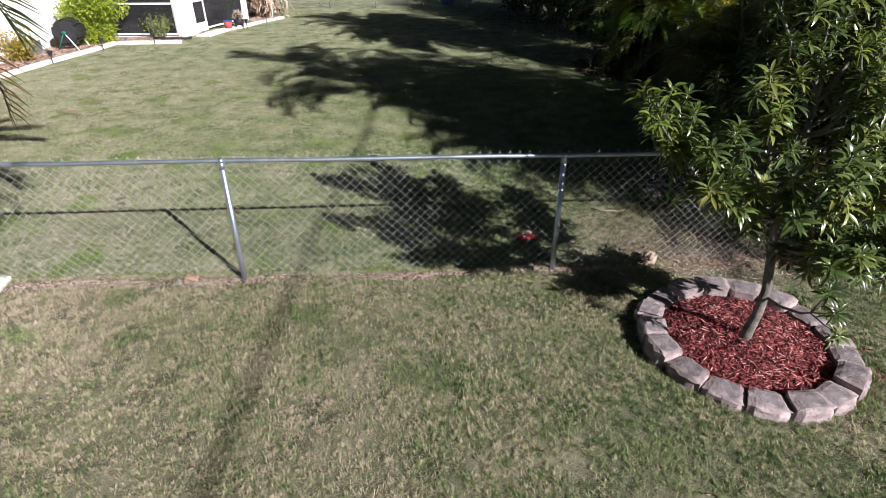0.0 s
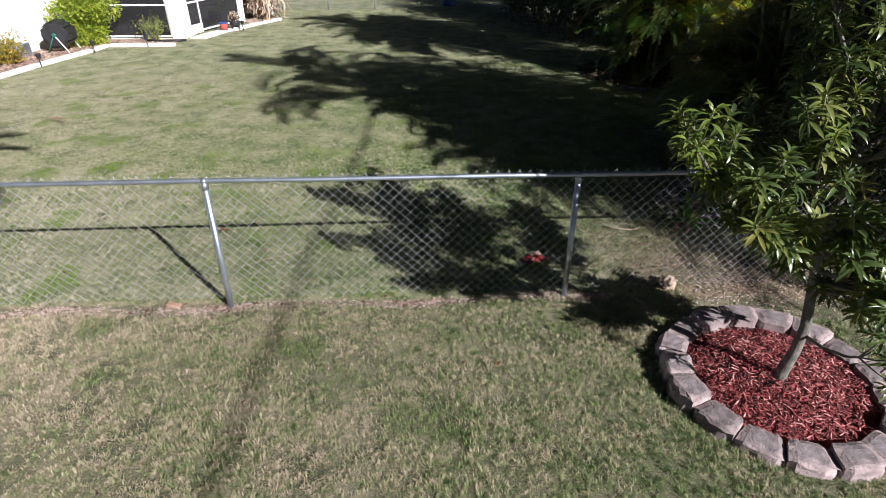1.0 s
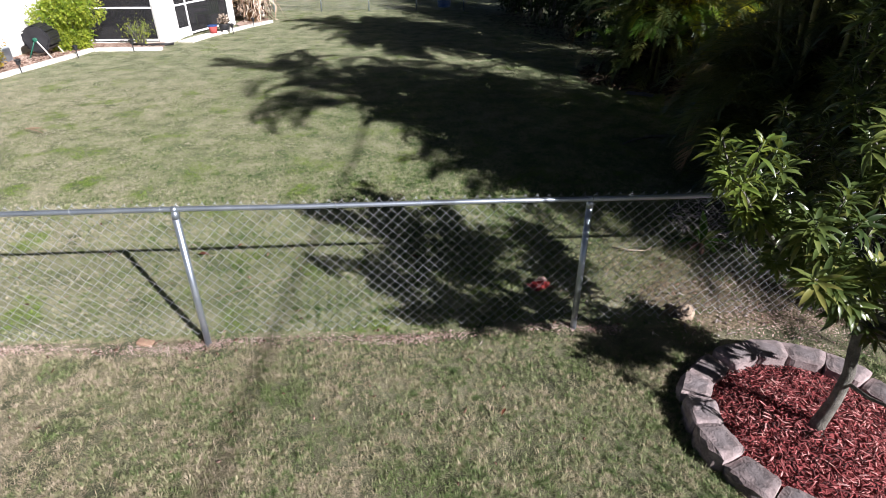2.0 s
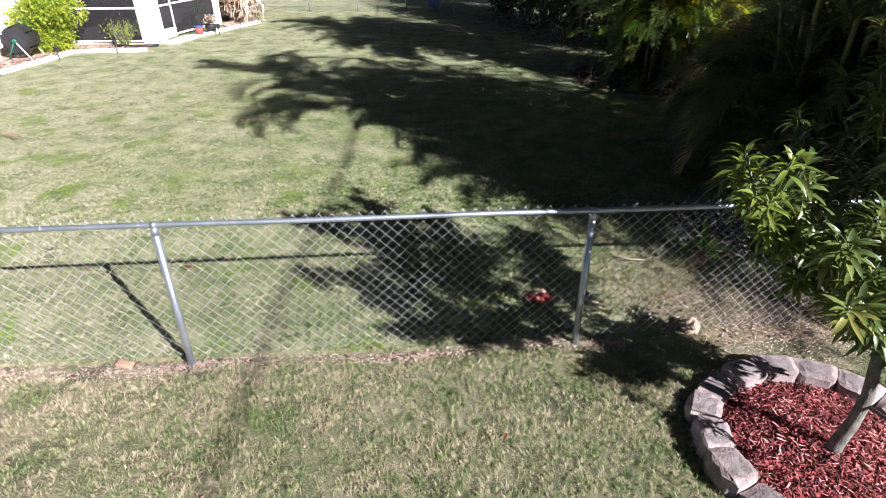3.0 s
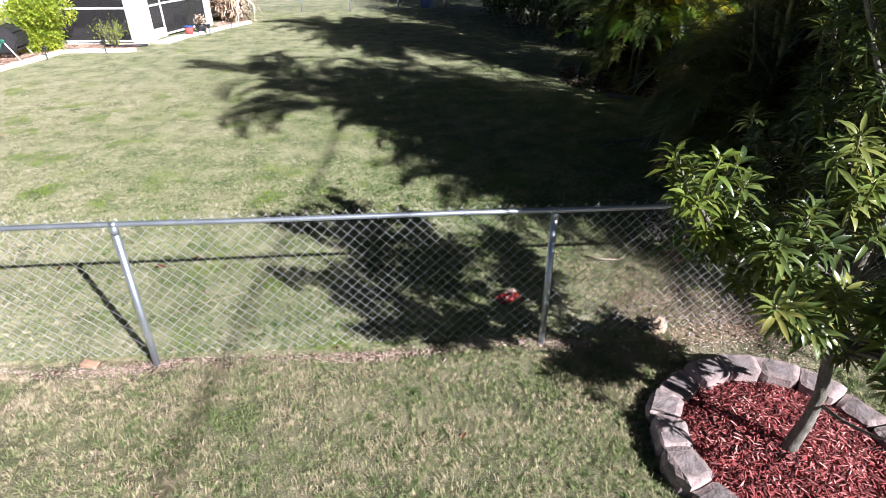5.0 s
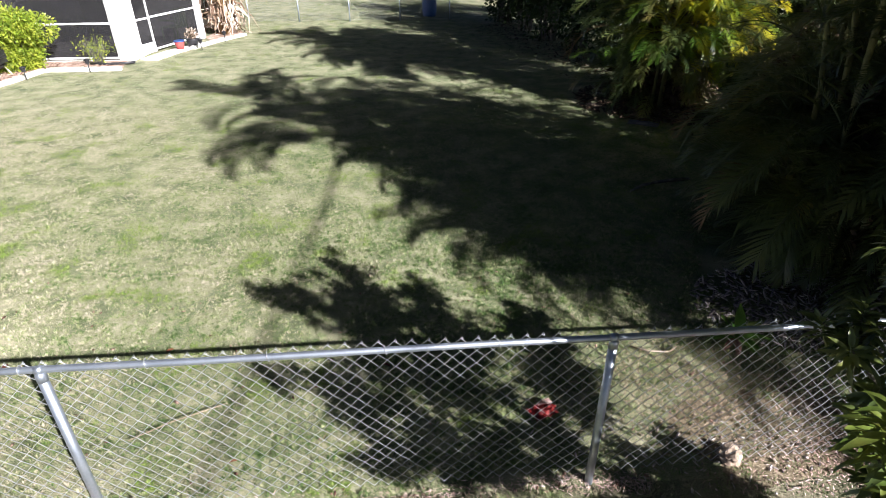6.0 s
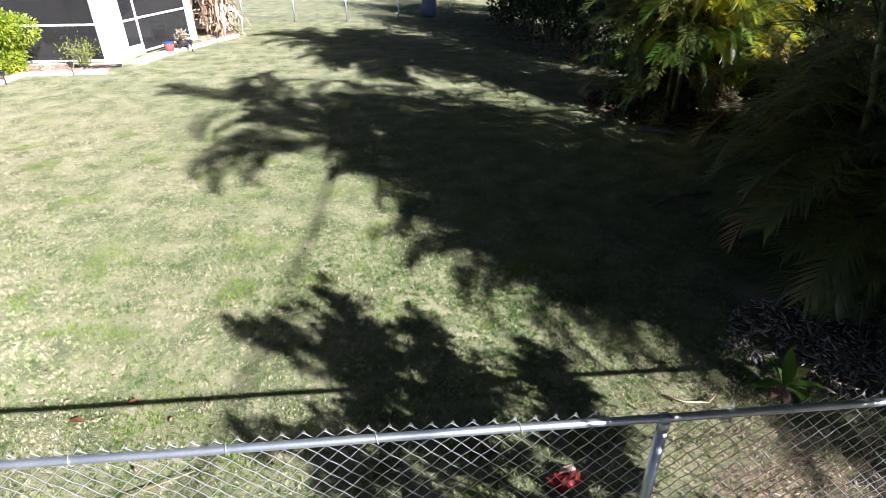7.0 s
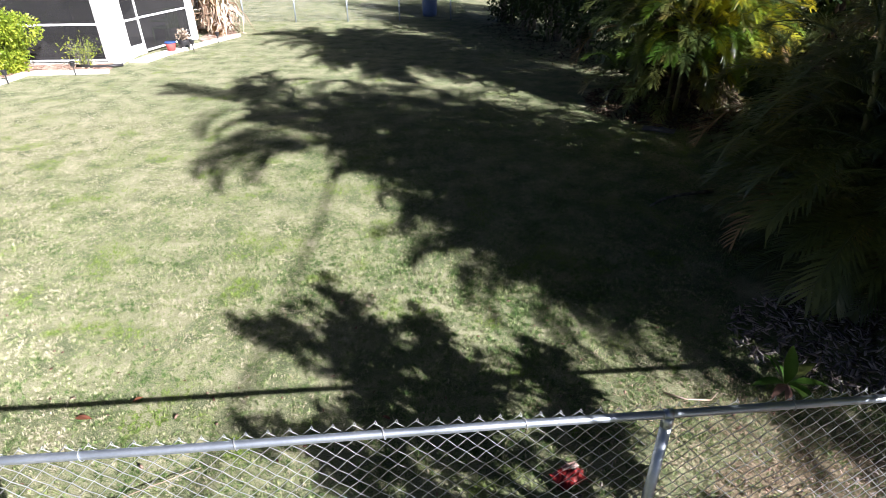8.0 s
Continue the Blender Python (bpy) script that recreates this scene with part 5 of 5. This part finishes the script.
def strip_place():
    x = rng.uniform(-4.5, 2.3)
    while rng.random() > 0.35 + 0.65 * math.sin(x * 1.9 + 0.6) ** 2:
        x = rng.uniform(-4.5, 2.3)
    return x, 5.15 + 0.029 * x + rng.normal(0, 0.04) - 0.04 * math.sin(x * 3.1), 0.012


def hedge_place():
    y = rng.uniform(11.8, 24)
    return np.interp(y, [12, 17.4, 21.2, 26], [5.6, 5.0, 3.9, 3.0]) + rng.normal(0.5, 0.5), y, 0.01


def lawn_place():
    return rng.uniform(-3.5, 4.5), rng.uniform(2.2, 8.0), 0.03


def spill_place():
    a, d = math.radians(rng.uniform(-75, 20)), rng.uniform(0.86, 0.98)
    return RING.x + d * math.cos(a), RING.y + d * math.sin(a), 0.02


def pink_place():
    x = rng.uniform(-4.5, 2.3)
    return x, 5.13 + 0.029 * x + rng.normal(0, 0.045), 0.02


scatter_chips("mulch_chips", 60, spill_place, (0.04, 0.01, 0.004), MULCH, "red mulch chips spilled outside the ring", "mulch", 0.4)
scatter_chips("leaf_litter", 90, pink_place, (0.04, 0.014, 0.003), REDBITS, "reddish brown leaf bits under the fence", "leaf litter", 0.4)
scatter_chips("leaf_litter", 380, lawn_place, (0.035, 0.014, 0.003), REDBITS, "small brown leaf bits lying in the lawn", "leaf litter", 0.4)
scatter_chips("leaf_litter", 1500, litter_place, (0.11, 0.024, 0.004), GREYLEAF, "grey-brown dry palm leaf litter below the palms", "leaf litter", 0.35)


patch_v, patch_f = [(0.0, 0.0, 0.005)], []
for k in range(1, 7):
    for i in range(30):
        a = 6.283 * i / 30
        d = k / 6 * (0.85 + 0.5 * noise.noise(Vector((1.6 * math.cos(a), 1.6 * math.sin(a), 4.0))))
        patch_v.append((1.3 * d * math.cos(a), 0.7 * d * math.sin(a), 0.004 * (1 - (k / 6) ** 4) + 0.006 * noise.noise(Vector((9 * d * math.cos(a), 9 * d * math.sin(a), 0))) - (0.012 if k == 6 else 0)))
for i in range(30):
    j = (i + 1) % 30
    patch_f.append((0, 1 + i, 1 + j))
    patch_f += [(1 + 30 * k + i, 31 + 30 * k + i, 31 + 30 * k + j, 1 + 30 * k + j) for k in range(5)]
tagged(part("bare_soil", mesh_from("bare_soil", patch_v, patch_f, SANDY, True), SANDY, m=pose(3.45, 5.55, 0)), "bare sandy tan soil by the fence", "soil", kind="stuff")


def dry_place():
    return 3.05 + rng.normal(0, 0.62), 5.95 + rng.normal(0, 0.38), 0.022 + rng.uniform(0, 0.012)


scatter_chips("dead_grass", 5200, dry_place, (0.03, 0.0042, 0.002), TANSTRAW, "pale dry grass blades on thin lawn by the fence", "dead grass", 0.4)
def shade_place():
    return 3.75 + rng.normal(0, 0.45), 5.2 + rng.normal(0, 0.25), 0.02


scatter_chips("leaf_litter", 1500, shade_place, (0.028, 0.0065, 0.003), PINKSTRAW, "brown leaf litter on bare soil behind the ring", "leaf litter", 0.4)
scatter_chips("leaf_litter", 380, fence_place, (0.05, 0.014, 0.003), GREYLEAF, "pale dry leaf bits along the fence", "leaf litter", 0.4)
scatter_chips("dead_grass", 4200, strip_place, (0.034, 0.004, 0.002), PINKSTRAW, "pinkish dead grass strip under the fence", "dead grass", 0.35)
# The dark thatch tone also deepens the shade under the hedge.
scatter_chips("leaf_litter", 1200, hedge_place, (0.12, 0.03, 0.006), THATCH, "brown leaf litter at the foot of the hedge", "leaf litter", 0.35)

def bed_place():
    y = rng.uniform(12.5, 18.3)
    if y > 17.5:
        return rng.uniform(-9.4, -6.4), y, 0.03
    return rng.uniform(-9.45, np.interp(y, [10.0, 13.5, 14.9, 16.6, 17.4], [-9.1, -8.78, -8.6, -8.25, -8.15])), y, 0.03


scatter_chips("bed_chips", 1600, bed_place, (0.11, 0.03, 0.008), BEDMULCH, "loose brown bark chips in the planting bed", "mulch", 0.35)

def clump_place():
    d, a = math.sqrt(rng.random()), rng.uniform(0, 6.283)
    return 6.1 + 1.9 * d * math.cos(a), 13.9 + 1.6 * d * math.sin(a), 0.01 + rng.uniform(0, 0.05)


scatter_chips("leaf_litter", 1500, clump_place, (0.22, 0.05, 0.008), THATCH, "dark brown dead frond litter round the palms", "leaf litter", 0.35)

weed = thing("broadleaf_plant", "small broadleaf plant with green and yellowed leaves", "plant", pose(3.56, 6.5, 0) @ Matrix.Scale(0.88, 4))
for j, (turn, up, s, mat) in enumerate(((200, 84, 0.46, YOUNGGREEN), (100, 45, 0.28, YOUNGGREEN), (185, 30, 0.32, YOUNGGREEN), (285, 40, 0.26, YOUNGGREEN), (340, 35, 0.3, YOUNGGREEN), (150, 60, 0.3, MANGO), (20, 45, 0.34, MANGO), (300, 5, 0.26, YOUNGGREEN), (215, 20, 0.24, REDBITS), (250, -5, 0.22, REDBITS))):
    v, f = [], []
    leaf_data(v, f, pose(0, 0, 0.07, 0, 0, turn) @ pose(0.02, 0, 0, 0, -up, 0), s, s * 0.28, 0.55 if up < 60 else 0.12, 0.3)
    part("leaf", mesh_from("leaf", v, f, mat, True), mat, weed)
tube("stalk", [(0, 0, -0.02), (0, 0, 0.1)], [0.012, 0.008], CANE, weed, 7)
